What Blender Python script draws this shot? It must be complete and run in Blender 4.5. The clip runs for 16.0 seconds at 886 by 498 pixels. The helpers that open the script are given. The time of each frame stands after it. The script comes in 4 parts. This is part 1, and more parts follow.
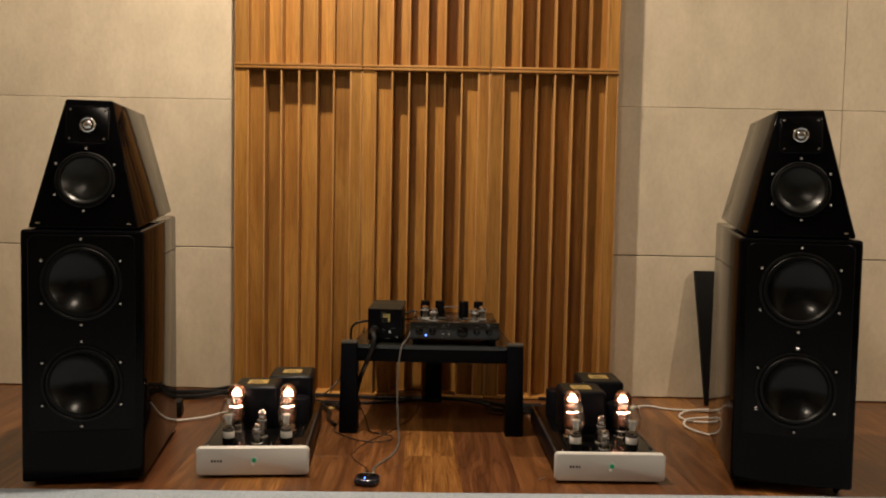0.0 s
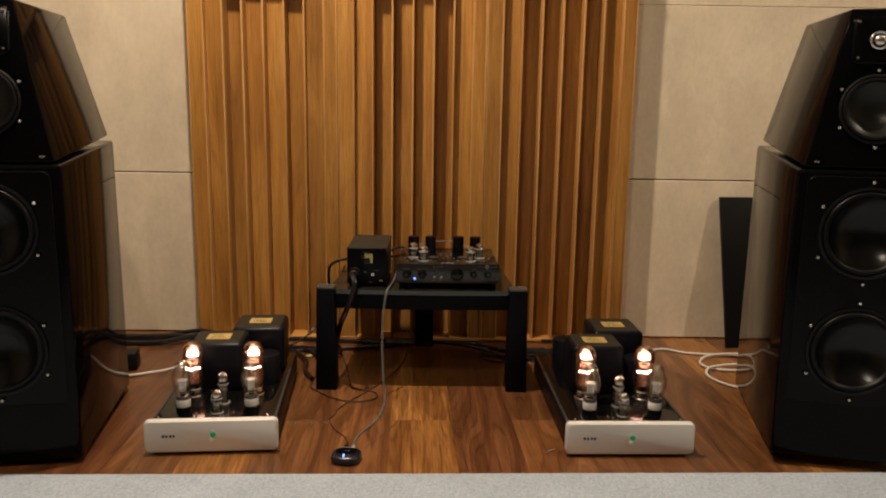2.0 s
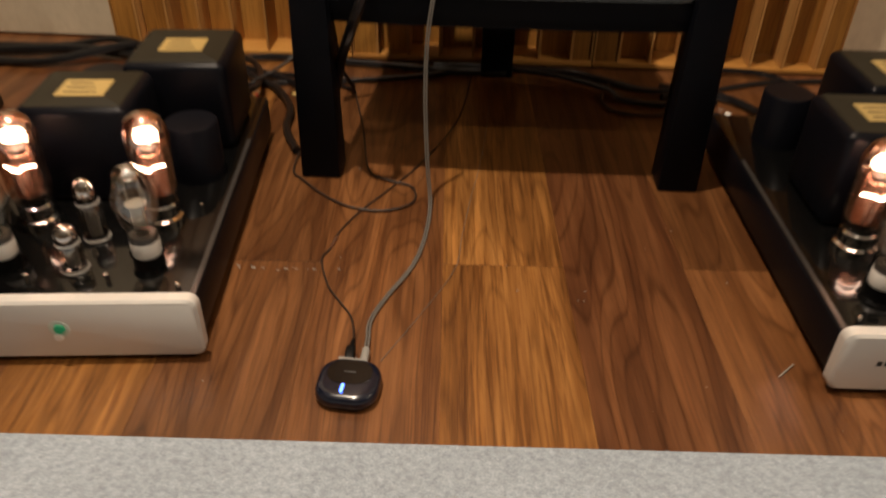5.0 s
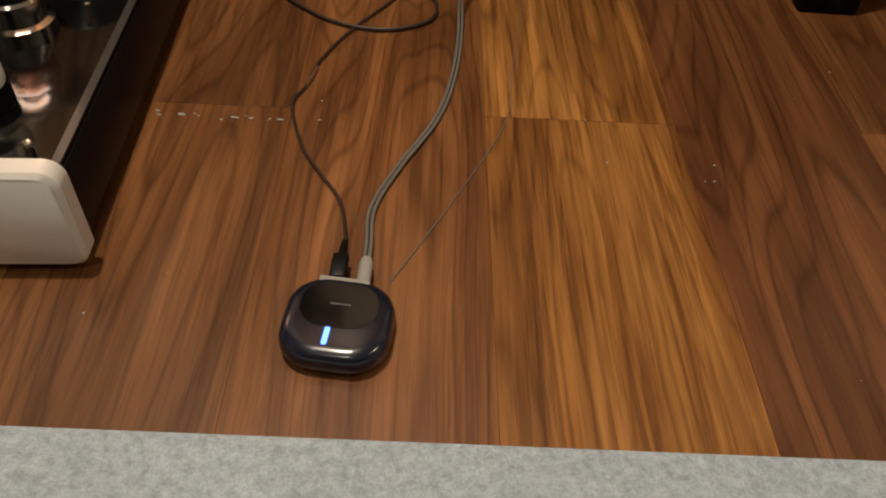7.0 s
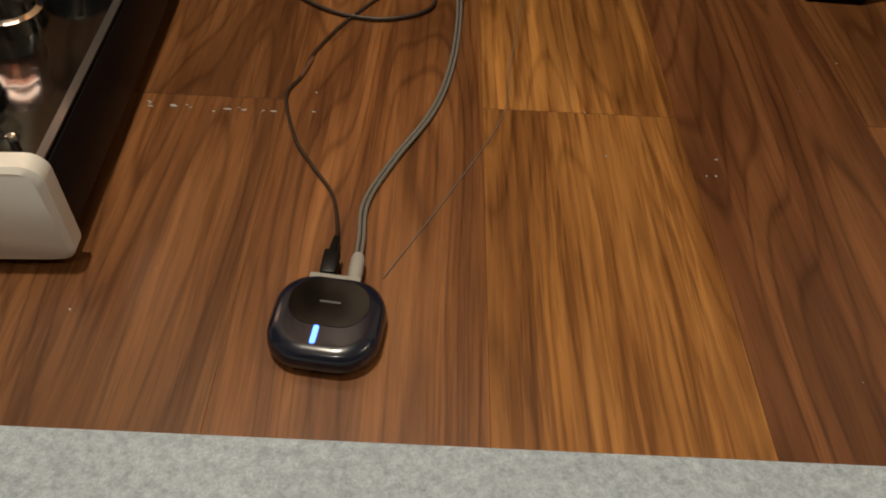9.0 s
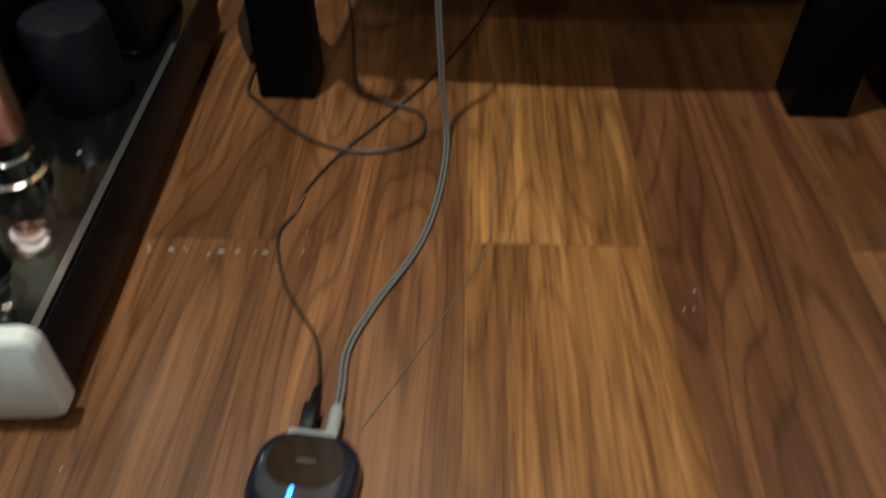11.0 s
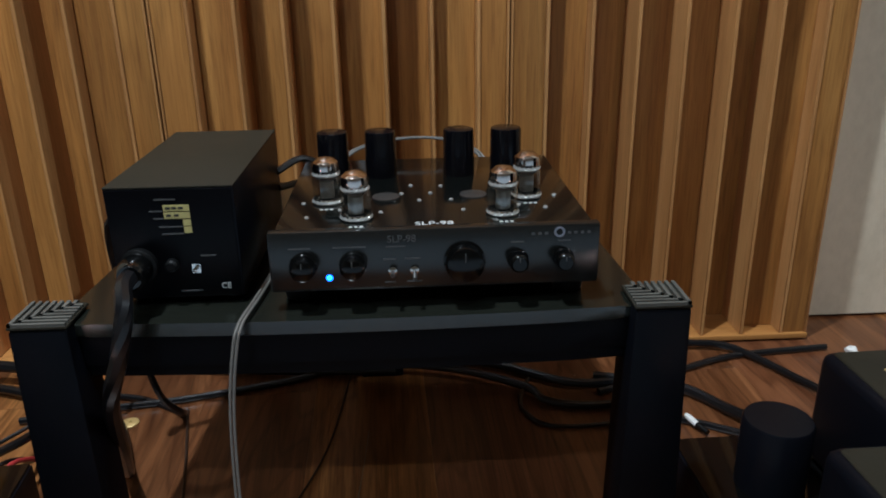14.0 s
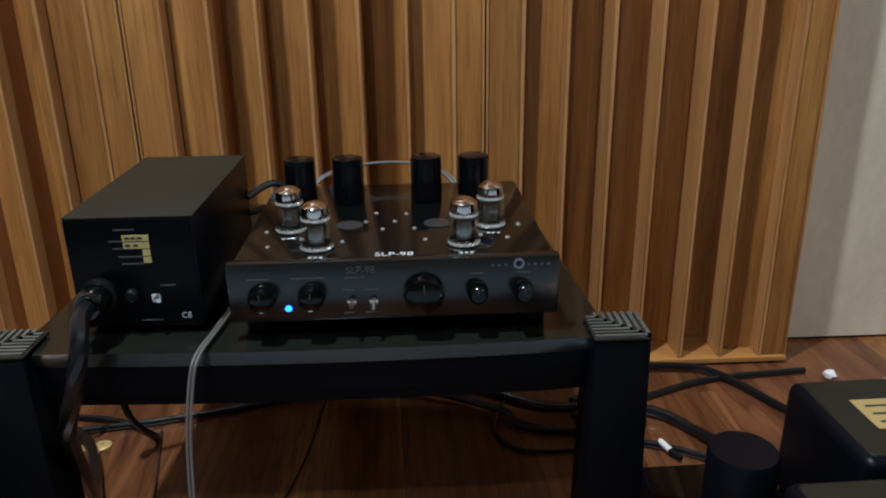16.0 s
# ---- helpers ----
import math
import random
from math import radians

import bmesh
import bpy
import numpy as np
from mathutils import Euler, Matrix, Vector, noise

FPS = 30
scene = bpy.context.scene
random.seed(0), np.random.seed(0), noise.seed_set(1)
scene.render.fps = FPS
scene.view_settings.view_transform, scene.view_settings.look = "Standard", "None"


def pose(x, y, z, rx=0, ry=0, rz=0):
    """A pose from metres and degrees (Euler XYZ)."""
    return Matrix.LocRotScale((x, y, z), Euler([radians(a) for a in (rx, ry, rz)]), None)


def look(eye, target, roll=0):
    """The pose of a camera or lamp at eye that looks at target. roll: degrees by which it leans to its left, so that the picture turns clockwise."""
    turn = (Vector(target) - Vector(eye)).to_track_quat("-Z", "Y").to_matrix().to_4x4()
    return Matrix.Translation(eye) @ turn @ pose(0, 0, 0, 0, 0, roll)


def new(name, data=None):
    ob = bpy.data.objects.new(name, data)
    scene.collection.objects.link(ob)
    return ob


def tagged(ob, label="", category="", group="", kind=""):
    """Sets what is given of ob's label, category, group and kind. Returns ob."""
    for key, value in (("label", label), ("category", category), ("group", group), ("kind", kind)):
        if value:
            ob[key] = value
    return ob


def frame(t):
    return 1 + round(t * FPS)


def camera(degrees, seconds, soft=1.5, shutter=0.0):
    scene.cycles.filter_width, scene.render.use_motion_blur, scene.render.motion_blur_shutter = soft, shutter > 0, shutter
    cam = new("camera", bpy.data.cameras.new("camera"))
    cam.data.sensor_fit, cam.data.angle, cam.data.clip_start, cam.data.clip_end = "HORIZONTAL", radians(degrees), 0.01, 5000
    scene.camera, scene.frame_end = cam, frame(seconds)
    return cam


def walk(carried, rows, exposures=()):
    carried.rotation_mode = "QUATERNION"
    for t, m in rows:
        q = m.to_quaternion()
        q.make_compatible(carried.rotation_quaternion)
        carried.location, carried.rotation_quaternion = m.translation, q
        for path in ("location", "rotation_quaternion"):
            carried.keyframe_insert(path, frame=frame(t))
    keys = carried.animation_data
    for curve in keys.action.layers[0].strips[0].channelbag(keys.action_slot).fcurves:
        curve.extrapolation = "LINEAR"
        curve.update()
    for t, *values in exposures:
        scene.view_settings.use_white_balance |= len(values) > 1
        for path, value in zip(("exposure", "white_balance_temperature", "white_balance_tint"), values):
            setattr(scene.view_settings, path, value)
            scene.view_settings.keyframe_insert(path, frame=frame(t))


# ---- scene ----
cam = camera(60.2, 16.0, 1.9, 0.5)
PATH = [
    (0, (0.225, 0.121, 0.776), (0.213, 2.118, 0.663), 1.1),
    (0.5, (0.213, 0.2, 0.789), (0.199, 2.195, 0.647), 1.0),
    (1, (0.211, 0.308, 0.793), (0.201, 2.297, 0.586), 1.0),
    (1.5, (0.22, 0.426, 0.8), (0.234, 2.394, 0.443), 0.9),
    (2, (0.221, 0.511, 0.825), (0.237, 2.478, 0.465), 0.9),
    (2.5, (0.214, 0.644, 0.827), (0.231, 2.593, 0.38), 0.9),
    (3, (0.197, 0.824, 0.795), (0.207, 2.74, 0.22), 1.3),
    (3.5, (0.176, 1.03, 0.774), (0.142, 2.881, 0.017), 1.8),
    (4, (0.169, 1.235, 0.8), (0.101, 2.991, -0.155), 1.8),
    (4.5, (0.131, 1.45, 0.727), (0.074, 3.166, -0.3), 1.9),
    (5, (0.136, 1.618, 0.617), (0.073, 3.247, -0.541), 1.2),
    (5.2, (0.127, 1.683, 0.581), (0.063, 3.256, -0.653), 1.3),
    (7.3, (0.075, 1.918, 0.391), (0.079, 3.287, -1.067), 4.1),
    (7.5, (0.077, 1.918, 0.392), (0.077, 3.282, -1.071), 4.0),
    (8, (0.083, 1.923, 0.39), (0.074, 3.282, -1.077), 3.8),
    (10.5, (0.086, 1.934, 0.417), (0.034, 3.274, -1.067), 2.1),
    (11, (0.122, 1.963, 0.45), (0.009, 3.417, -0.919), -0.4),
    (11.8, (0.154, 2.022, 0.479), (0.153, 3.766, -0.5), 0.8),
    (12, (0.158, 2.035, 0.505), (0.209, 3.808, -0.419), 1.2),
    (12.5, (0.199, 2.048, 0.573), (0.261, 3.868, -0.255), 0.5),
    (13, (0.221, 2.05, 0.6), (0.284, 3.902, -0.154), -0.4),
    (13.5, (0.228, 2.045, 0.605), (0.307, 3.91, -0.113), -0.8),
    (14, (0.236, 2.05, 0.607), (0.309, 3.919, -0.103), -1.0),
    (14.5, (0.234, 2.05, 0.607), (0.311, 3.923, -0.091), -1.0),
    (15, (0.236, 2.05, 0.606), (0.313, 3.925, -0.084), -1.1),
    (15.5, (0.248, 2.043, 0.616), (0.327, 3.92, -0.071), -1.0),
    (16, (0.275, 2.056, 0.625), (0.345, 3.933, -0.062), -0.8),
]
walk(cam, [(t, look(eye, target, roll)) for t, eye, target, roll in PATH],
     [(0, -0.1, 6150, 8), (2.5, 0.05, 6200, 10), (5, 0.0, 6200, 10), (7.3, -0.25, 6000, 4), (10.4, -0.1, 5650, -5), (11.0, -0.02, 4550, -13), (11.5, -0.1, 3600, -14), (12.2, -0.06, 3500, -5), (13.2, 0.08, 4250, -1), (16, 0.1, 4300, 1)])

# ---- world and lamps ----
world = bpy.data.worlds.new("world")
scene.world = world
world.use_nodes = True
world.node_tree.nodes["Background"].inputs["Color"].default_value = (0.02, 0.018, 0.015, 1)
world.node_tree.nodes["Background"].inputs["Strength"].default_value = 0.2
CEILING = 2.92
LAMP_COLOUR = (1.0, 0.79, 0.585)
LAMPS = [(-0.28, 2.38, 86), (3.15, 1.7, 56), (-0.25, 0.7, 24)]
for lx, ly, watts in LAMPS:
    lamp = bpy.data.lights.new("downlight", "AREA")
    lamp.shape, lamp.size, lamp.energy, lamp.color = "DISK", 0.09, watts, LAMP_COLOUR
    new("downlight_beam", lamp).matrix_world = pose(lx, ly, CEILING - 0.02)


# ---- materials ----
def mat(name):
    m = bpy.data.materials.new(name)
    m.use_nodes = True
    nt = m.node_tree
    return m, nt, nt.nodes["Principled BSDF"]


def node(nt, kind, **values):
    n = nt.nodes.new(kind)
    for k, v in values.items():
        if k in n.inputs:
            n.inputs[k].default_value = v
    return n


def ramp(nt, fac, stops):
    r = nt.nodes.new("ShaderNodeValToRGB")
    e = r.color_ramp.elements
    while len(e) < len(stops):
        e.new(0.5)
    for el, (p, c) in zip(e, stops):
        el.position, el.color = p, (*c, 1)
    nt.links.new(fac, r.inputs["Fac"])
    return r.outputs["Color"]


def mix(nt, a, b, fac, mode="MIX"):
    m = nt.nodes.new("ShaderNodeMix")
    m.data_type, m.blend_type = "RGBA", mode
    for sock, v in ((m.inputs[0], fac), (m.inputs[6], a), (m.inputs[7], b)):
        if isinstance(v, (int, float)):
            sock.default_value = v
        elif isinstance(v, tuple):
            sock.default_value = (*v, 1)
        else:
            nt.links.new(v, sock)
    return m.outputs[2]


def coords(nt, scale, offset=True):
    """Object coordinates, stretched, and shifted by each object's own random number."""
    tc = nt.nodes.new("ShaderNodeTexCoord")
    mp = nt.nodes.new("ShaderNodeMapping")
    mp.inputs["Scale"].default_value = scale
    nt.links.new(tc.outputs["Object"], mp.inputs["Vector"])
    if offset:
        info = nt.nodes.new("ShaderNodeObjectInfo")
        mul = nt.nodes.new("ShaderNodeVectorMath")
        mul.operation = "SCALE"
        mul.inputs[0].default_value = (37.0, 53.0, 41.0)
        nt.links.new(info.outputs["Random"], mul.inputs["Scale"])
        nt.links.new(mul.outputs[0], mp.inputs["Location"])
    return mp.outputs[0]


def noise_tex(nt, vec, scale, detail=4.0, rough=0.55, distort=0.0):
    n = node(nt, "ShaderNodeTexNoise", Scale=scale, Detail=detail, Roughness=rough, Distortion=distort)
    nt.links.new(vec, n.inputs["Vector"])
    return n.outputs["Fac"]


def bump(nt, bsdf, height, strength, distance=0.002):
    b = node(nt, "ShaderNodeBump", Strength=strength, Distance=distance)
    nt.links.new(height, b.inputs["Height"])
    nt.links.new(b.outputs[0], bsdf.inputs["Normal"])


def plain(name, colour, rough=0.5, metal=0.0, coat=0.0, wear=0.25, scale=60.0, relief=0.05, spec=0.5):
    """A painted, metal or plastic surface with slight smudges and fine grain."""
    m, nt, b = mat(name)
    v = coords(nt, (1, 1, 1))
    big, fine = noise_tex(nt, v, scale * 0.15, 5), noise_tex(nt, v, scale * 6, 2)
    dark = tuple(c * (1 - wear) for c in colour)
    nt.links.new(mix(nt, dark, colour, big), b.inputs["Base Color"])
    mr = node(nt, "ShaderNodeMapRange")
    mr.inputs["To Min"].default_value, mr.inputs["To Max"].default_value = rough * 0.8, min(1, rough * 1.25)
    nt.links.new(big, mr.inputs["Value"])
    nt.links.new(mr.outputs[0], b.inputs["Roughness"])
    b.inputs["Metallic"].default_value = metal
    b.inputs["Specular IOR Level"].default_value = spec
    b.inputs["Coat Weight"].default_value = coat
    b.inputs["Coat Roughness"].default_value = 0.03
    if relief:
        bump(nt, b, fine, relief, 0.001)
    return m


def wood(name, stops, axis, rings, rough, tint=0.25, coat=0.0, wave=0.03, ringed=0.35, lines=50.0, lined=0.0, fibre=0.0, spec=0.5):
    """Long-grained wood; axis is the direction of the grain."""
    m, nt, b = mat(name)
    k = "xyz".index(axis)
    def along(f):
        return tuple(f if i == k else 1.0 for i in range(3))
    wavy = nt.nodes.new("ShaderNodeTexNoise")
    wavy.inputs["Scale"].default_value, wavy.inputs["Detail"].default_value = 9.0, 2.0
    nt.links.new(coords(nt, along(0.3)), wavy.inputs["Vector"])
    bend = nt.nodes.new("ShaderNodeVectorMath")
    bend.operation = "MULTIPLY_ADD"
    bend.inputs[1].default_value = along(0.0) if wave == 0 else tuple(0.0 if i == k else wave for i in range(3))
    nt.links.new(wavy.outputs["Color"], bend.inputs[0])
    nt.links.new(coords(nt, along(0.035)), bend.inputs[2])
    v = bend.outputs[0]
    warp = noise_tex(nt, coords(nt, along(0.11)), 7.0, 2, 0.45)
    ring = nt.nodes.new("ShaderNodeMath")
    ring.operation = "MULTIPLY"
    ring.inputs[1].default_value = rings
    nt.links.new(warp, ring.inputs[0])
    wrap = nt.nodes.new("ShaderNodeMath")
    wrap.operation = "PINGPONG"
    wrap.inputs[1].default_value = 1.0
    nt.links.new(ring.outputs[0], wrap.inputs[0])
    streak = noise_tex(nt, v, 110.0, 5, 0.7)
    pores = noise_tex(nt, v, 420.0, 3, 0.6)
    broad = noise_tex(nt, v, 3.0, 2)
    fine = nt.nodes.new("ShaderNodeMath")
    fine.operation = "MULTIPLY"
    fine.inputs[1].default_value = lines
    nt.links.new(warp, fine.inputs[0])
    turn = nt.nodes.new("ShaderNodeMath")
    turn.operation = "PINGPONG"
    turn.inputs[1].default_value = 1.0
    nt.links.new(fine.outputs[0], turn.inputs[0])
    contour = ramp(nt, turn.outputs[0], [(0.0, (0.5, 0.45, 0.4)), (0.35, (1, 1, 1))])
    g1 = mix(nt, streak, wrap.outputs[0], ringed)
    base = ramp(nt, g1, stops)
    info = nt.nodes.new("ShaderNodeObjectInfo")
    vary = ramp(nt, info.outputs["Random"], [(0, (1 - tint, 1 - tint, 1 - tint)), (1, (1, 1, 1))])
    c = mix(nt, base, vary, 1.0, "MULTIPLY")
    shade = ramp(nt, broad, [(0.3, (0.72, 0.68, 0.64)), (0.65, (1, 1, 1))])
    c = mix(nt, c, shade, 0.7, "MULTIPLY")
    pore = ramp(nt, pores, [(0.35, (0.55, 0.5, 0.45)), (0.5, (1, 1, 1))])
    c = mix(nt, c, pore, 0.45, "MULTIPLY")
    c = mix(nt, c, contour, lined, "MULTIPLY")
    if fibre:
        hair = ramp(nt, noise_tex(nt, v, 190.0, 3, 0.6), [(0.38, (0.46, 0.38, 0.33)), (0.48, (1, 1, 1))])
        c = mix(nt, c, hair, fibre, "MULTIPLY")
        pale = ramp(nt, noise_tex(nt, v, 62.0, 3, 0.6), [(0.36, (0.72, 0.66, 0.62)), (0.52, (1, 1, 1)), (0.68, (1.5, 1.48, 1.4))])
        c = mix(nt, c, pale, fibre, "MULTIPLY")
    b.inputs["Specular IOR Level"].default_value = spec
    nt.links.new(c, b.inputs["Base Color"])
    mr = node(nt, "ShaderNodeMapRange")
    mr.inputs["To Min"].default_value, mr.inputs["To Max"].default_value = rough * 0.8, rough * 1.3
    nt.links.new(streak, mr.inputs["Value"])
    nt.links.new(mr.outputs[0], b.inputs["Roughness"])
    b.inputs["Coat Weight"].default_value = coat
    b.inputs["Coat Roughness"].default_value = 0.25
    bump(nt, b, streak, 0.12, 0.001)
    return m


LAMINATE = wood("laminate", [(0.2, (0.088, 0.032, 0.011)), (0.48, (0.165, 0.067, 0.0215)), (0.75, (0.26, 0.113, 0.039))], "y", 14.0, 0.3, 0.3, wave=0.012, ringed=0.3, lines=58.0, lined=0.72, fibre=0.42)
LAMINATE_GOLD = wood("golden_laminate", [(0.2, (0.13, 0.053, 0.0145)), (0.48, (0.255, 0.112, 0.028)), (0.75, (0.40, 0.192, 0.052))], "y", 10.0, 0.3, 0.15, wave=0.010, ringed=0.26, lines=56.0, lined=0.6, fibre=0.68)
LAMINATE_DARK = wood("dark_laminate", [(0.2, (0.066, 0.0235, 0.009)), (0.48, (0.124, 0.047, 0.017)), (0.75, (0.19, 0.079, 0.029))], "y", 14.0, 0.3, 0.15, wave=0.012, ringed=0.3, lines=50.0, lined=0.78, fibre=0.36)
FIN_WOOD = wood("pale_fin_wood", [(0.1, (0.33, 0.155, 0.042)), (0.5, (0.52, 0.27, 0.08)), (0.9, (0.64, 0.37, 0.13))], "z", 6.0, 0.45, 0.15, wave=0.012, ringed=0.3, spec=0.4)
DIFF_WOOD = wood("diffuser_wood", [(0.1, (0.27, 0.112, 0.021)), (0.5, (0.45, 0.214, 0.043)), (0.9, (0.58, 0.31, 0.072))], "z", 6.0, 0.42, 0.26, wave=0.012, ringed=0.42, lines=22.0, lined=0.22, fibre=0.28, spec=0.35)
PLATE_WOOD = wood("plate_wood", [(0.1, (0.27, 0.112, 0.021)), (0.5, (0.45, 0.214, 0.043)), (0.9, (0.58, 0.31, 0.072))], "x", 6.0, 0.5, 0.1, wave=0.012, ringed=0.2)


def wall_material():
    m, nt, b = mat("pressed_wool_panel")
    v = coords(nt, (1, 1, 0.6))
    fibres, blotch, fine = noise_tex(nt, v, 70, 5, 0.65), noise_tex(nt, v, 6, 4, 0.6), noise_tex(nt, v, 240, 3)
    c = ramp(nt, blotch, [(0.25, (0.54, 0.46, 0.335)), (0.7, (0.69, 0.595, 0.44))])
    f = ramp(nt, fibres, [(0.3, (0.78, 0.76, 0.72)), (0.6, (1, 1, 1))])
    nt.links.new(mix(nt, c, f, 0.38, "MULTIPLY"), b.inputs["Base Color"])
    b.inputs["Roughness"].default_value = 0.85
    bump(nt, b, mix(nt, fibres, fine, 0.4), 0.25, 0.002)
    return m


def carpet_material():
    m, nt, b = mat("grey_carpet")
    v = coords(nt, (1, 1, 1), False)
    loop, mottle, wide = noise_tex(nt, v, 420, 3, 0.7), noise_tex(nt, v, 150, 4, 0.75), noise_tex(nt, v, 5, 3)
    c = ramp(nt, mottle, [(0.34, (0.285, 0.335, 0.39)), (0.5, (0.375, 0.435, 0.50)), (0.66, (0.455, 0.52, 0.595))])
    f = ramp(nt, loop, [(0.3, (0.55, 0.55, 0.55)), (0.6, (1, 1, 1))])
    w = ramp(nt, wide, [(0.3, (0.85, 0.85, 0.85)), (0.7, (1, 1, 1))])
    nt.links.new(mix(nt, mix(nt, c, f, 0.5, "MULTIPLY"), w, 1.0, "MULTIPLY"), b.inputs["Base Color"])
    b.inputs["Roughness"].default_value = 0.95
    bump(nt, b, mix(nt, loop, mottle, 0.5), 0.7, 0.004)
    return m


def glass_material(name, tint, gloss=0.04, low=0.1, sheen=(1, 1, 1)):
    """Thin blown glass: clear, with reflections that grow towards the rim."""
    m, nt, b = mat(name)
    nt.nodes.remove(b)
    clear = node(nt, "ShaderNodeBsdfTransparent", Color=(*tint, 1))
    shine = node(nt, "ShaderNodeBsdfGlossy", Color=(*sheen, 1), Roughness=gloss)
    rim = node(nt, "ShaderNodeLayerWeight", Blend=0.3)
    fac = node(nt, "ShaderNodeMapRange")
    fac.inputs["To Min"].default_value, fac.inputs["To Max"].default_value = low, 0.85
    curve = nt.nodes.new("ShaderNodeMath")
    curve.operation = "POWER"
    curve.inputs[1].default_value = 2.2
    nt.links.new(rim.outputs["Facing"], curve.inputs[0])
    nt.links.new(curve.outputs[0], fac.inputs["Value"])
    mx = nt.nodes.new("ShaderNodeMixShader")
    nt.links.new(fac.outputs[0], mx.inputs[0])
    nt.links.new(clear.outputs[0], mx.inputs[1])
    nt.links.new(shine.outputs[0], mx.inputs[2])
    nt.links.new(mx.outputs[0], nt.nodes["Material Output"].inputs["Surface"])
    return m


def glow(name, colour, strength):
    m, nt, b = mat(name)
    b.inputs["Base Color"].default_value = (*colour, 1)
    b.inputs["Emission Color"].default_value = (*colour, 1)
    b.inputs["Emission Strength"].default_value = strength
    return m


WALL, CARPET = wall_material(), carpet_material()
PAINT = plain("white_ceiling_paint", (0.68, 0.65, 0.6), 0.8, relief=0.1)
SIDE_PAINT = plain("beige_wall_paint", (0.34, 0.29, 0.22), 0.8, relief=0.1)
DARK_GAP = plain("dark_joint", (0.03, 0.022, 0.015), 0.9)
GLOSS_BLACK = plain("piano_black_lacquer", (0.002, 0.002, 0.0025), 0.08, coat=0.0, wear=0.3, relief=0.0, spec=0.1)
SATIN_BLACK = plain("satin_black_baffle", (0.002, 0.002, 0.0025), 0.24, wear=0.3, relief=0.0, spec=0.14)
CONE = plain("black_paper_cone", (0.0025, 0.0025, 0.0025), 0.24, wear=0.3, relief=0.0, spec=0.3)
GREY_CONE = plain("grey_paper_cone", (0.012, 0.013, 0.0115), 0.34, wear=0.3, relief=0.0, spec=0.35)
RUBBER = plain("black_rubber", (0.004, 0.004, 0.004), 0.45, spec=0.2)
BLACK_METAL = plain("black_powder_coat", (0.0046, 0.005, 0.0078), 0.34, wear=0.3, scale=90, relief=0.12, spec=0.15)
PANEL_BLACK = plain("black_end_panel", (0.0018, 0.0018, 0.0028), 0.3, wear=0.3, scale=90, relief=0.05, spec=0.12)
# paler, more olive than BLACK_METAL; for tops and corner caps
OLIVE_BLACK = plain("olive_black_metal", (0.026, 0.0225, 0.0135), 0.55, wear=0.5, scale=50, relief=0.15, spec=0.2)
TABLE_BLACK = plain("worn_black_lacquer", (0.0032, 0.0038, 0.0062), 0.42, wear=0.5, scale=40, relief=0.15, spec=0.1)
TOP_BLACK = plain("dusty_black_tabletop", (0.012, 0.013, 0.0095), 0.18, wear=0.5, scale=30, relief=0.06, spec=0.9)
CAN_BLACK = plain("gloss_black_can", (0.003, 0.003, 0.0045), 0.16, relief=0.0, spec=0.35)
KNOB_BLACK = plain("smooth_black_knob", (0.002, 0.002, 0.002), 0.14, relief=0.0, spec=0.3)
PLATE_BLACK = plain("black_enamel_plate", (0.004, 0.0045, 0.004), 0.12, wear=0.4, relief=0.03, spec=0.5)
GLASSY_BLACK = plain("polished_black_top", (0.003, 0.003, 0.003), 0.09, coat=0.0, relief=0.0)
FACE_BLACK = plain("black_anodised_face", (0.011, 0.011, 0.010), 0.2, wear=0.45, scale=80, spec=0.6)
SILVER = plain("brushed_aluminium", (0.66, 0.645, 0.61), 0.45, metal=0.25, wear=0.06, scale=80, relief=0.06)
CHROME = plain("polished_steel", (0.75, 0.74, 0.72), 0.12, metal=1.0, wear=0.1, relief=0.0)
GREY_METAL = plain("grey_plate_metal", (0.09, 0.085, 0.08), 0.4, metal=0.7)
WORN_GREY = plain("worn_grey_edge", (0.13, 0.125, 0.105), 0.6, wear=0.85, scale=160)
PALE_RING = plain("bright_tin_ring", (0.7, 0.69, 0.66), 0.25, metal=0.6)
CERAMIC = plain("white_ceramic", (0.78, 0.76, 0.72), 0.35, wear=0.06)
GOLD = plain("gold_label", (0.62, 0.45, 0.16), 0.4, metal=0.35, wear=0.2)
YELLOW = plain("yellow_sticker", (0.52, 0.46, 0.16), 0.6)
INK = plain("dark_ink", (0.02, 0.02, 0.02), 0.6)
WHITE_INK = plain("white_ink", (0.6, 0.6, 0.58), 0.6)
EMBLEM_GREY = plain("blue_grey_emblem", (0.2, 0.21, 0.26), 0.4)
GREY_INK = plain("grey_ink", (0.07, 0.07, 0.07), 0.6)
GREEN = glow("green_jewel", (0.004, 0.12, 0.045), 0.6)
BEZEL = plain("pale_teal_bezel", (0.58, 0.66, 0.60), 0.3, wear=0.1)
BLUE_LED = glow("blue_led", (0.08, 0.17, 1.0), 6.0)
FILAMENT = glow("hot_filament", (1.0, 0.79, 0.64), 24.0)
GLASS = glass_material("clear_tube_glass", (0.97, 0.95, 0.9), 0.085, 0.15)
SMOKED = glass_material("smoky_tube_glass", (0.92, 0.77, 0.68), 0.1, 0.16)
COPPER_COAT = glass_material("coppery_getter_coat", (0.98, 0.86, 0.78), 0.12, 0.5, (0.98, 0.76, 0.64))
COPPER = plain("copper_anode", (0.80, 0.48, 0.36), 0.22, metal=0.9, wear=0.2)
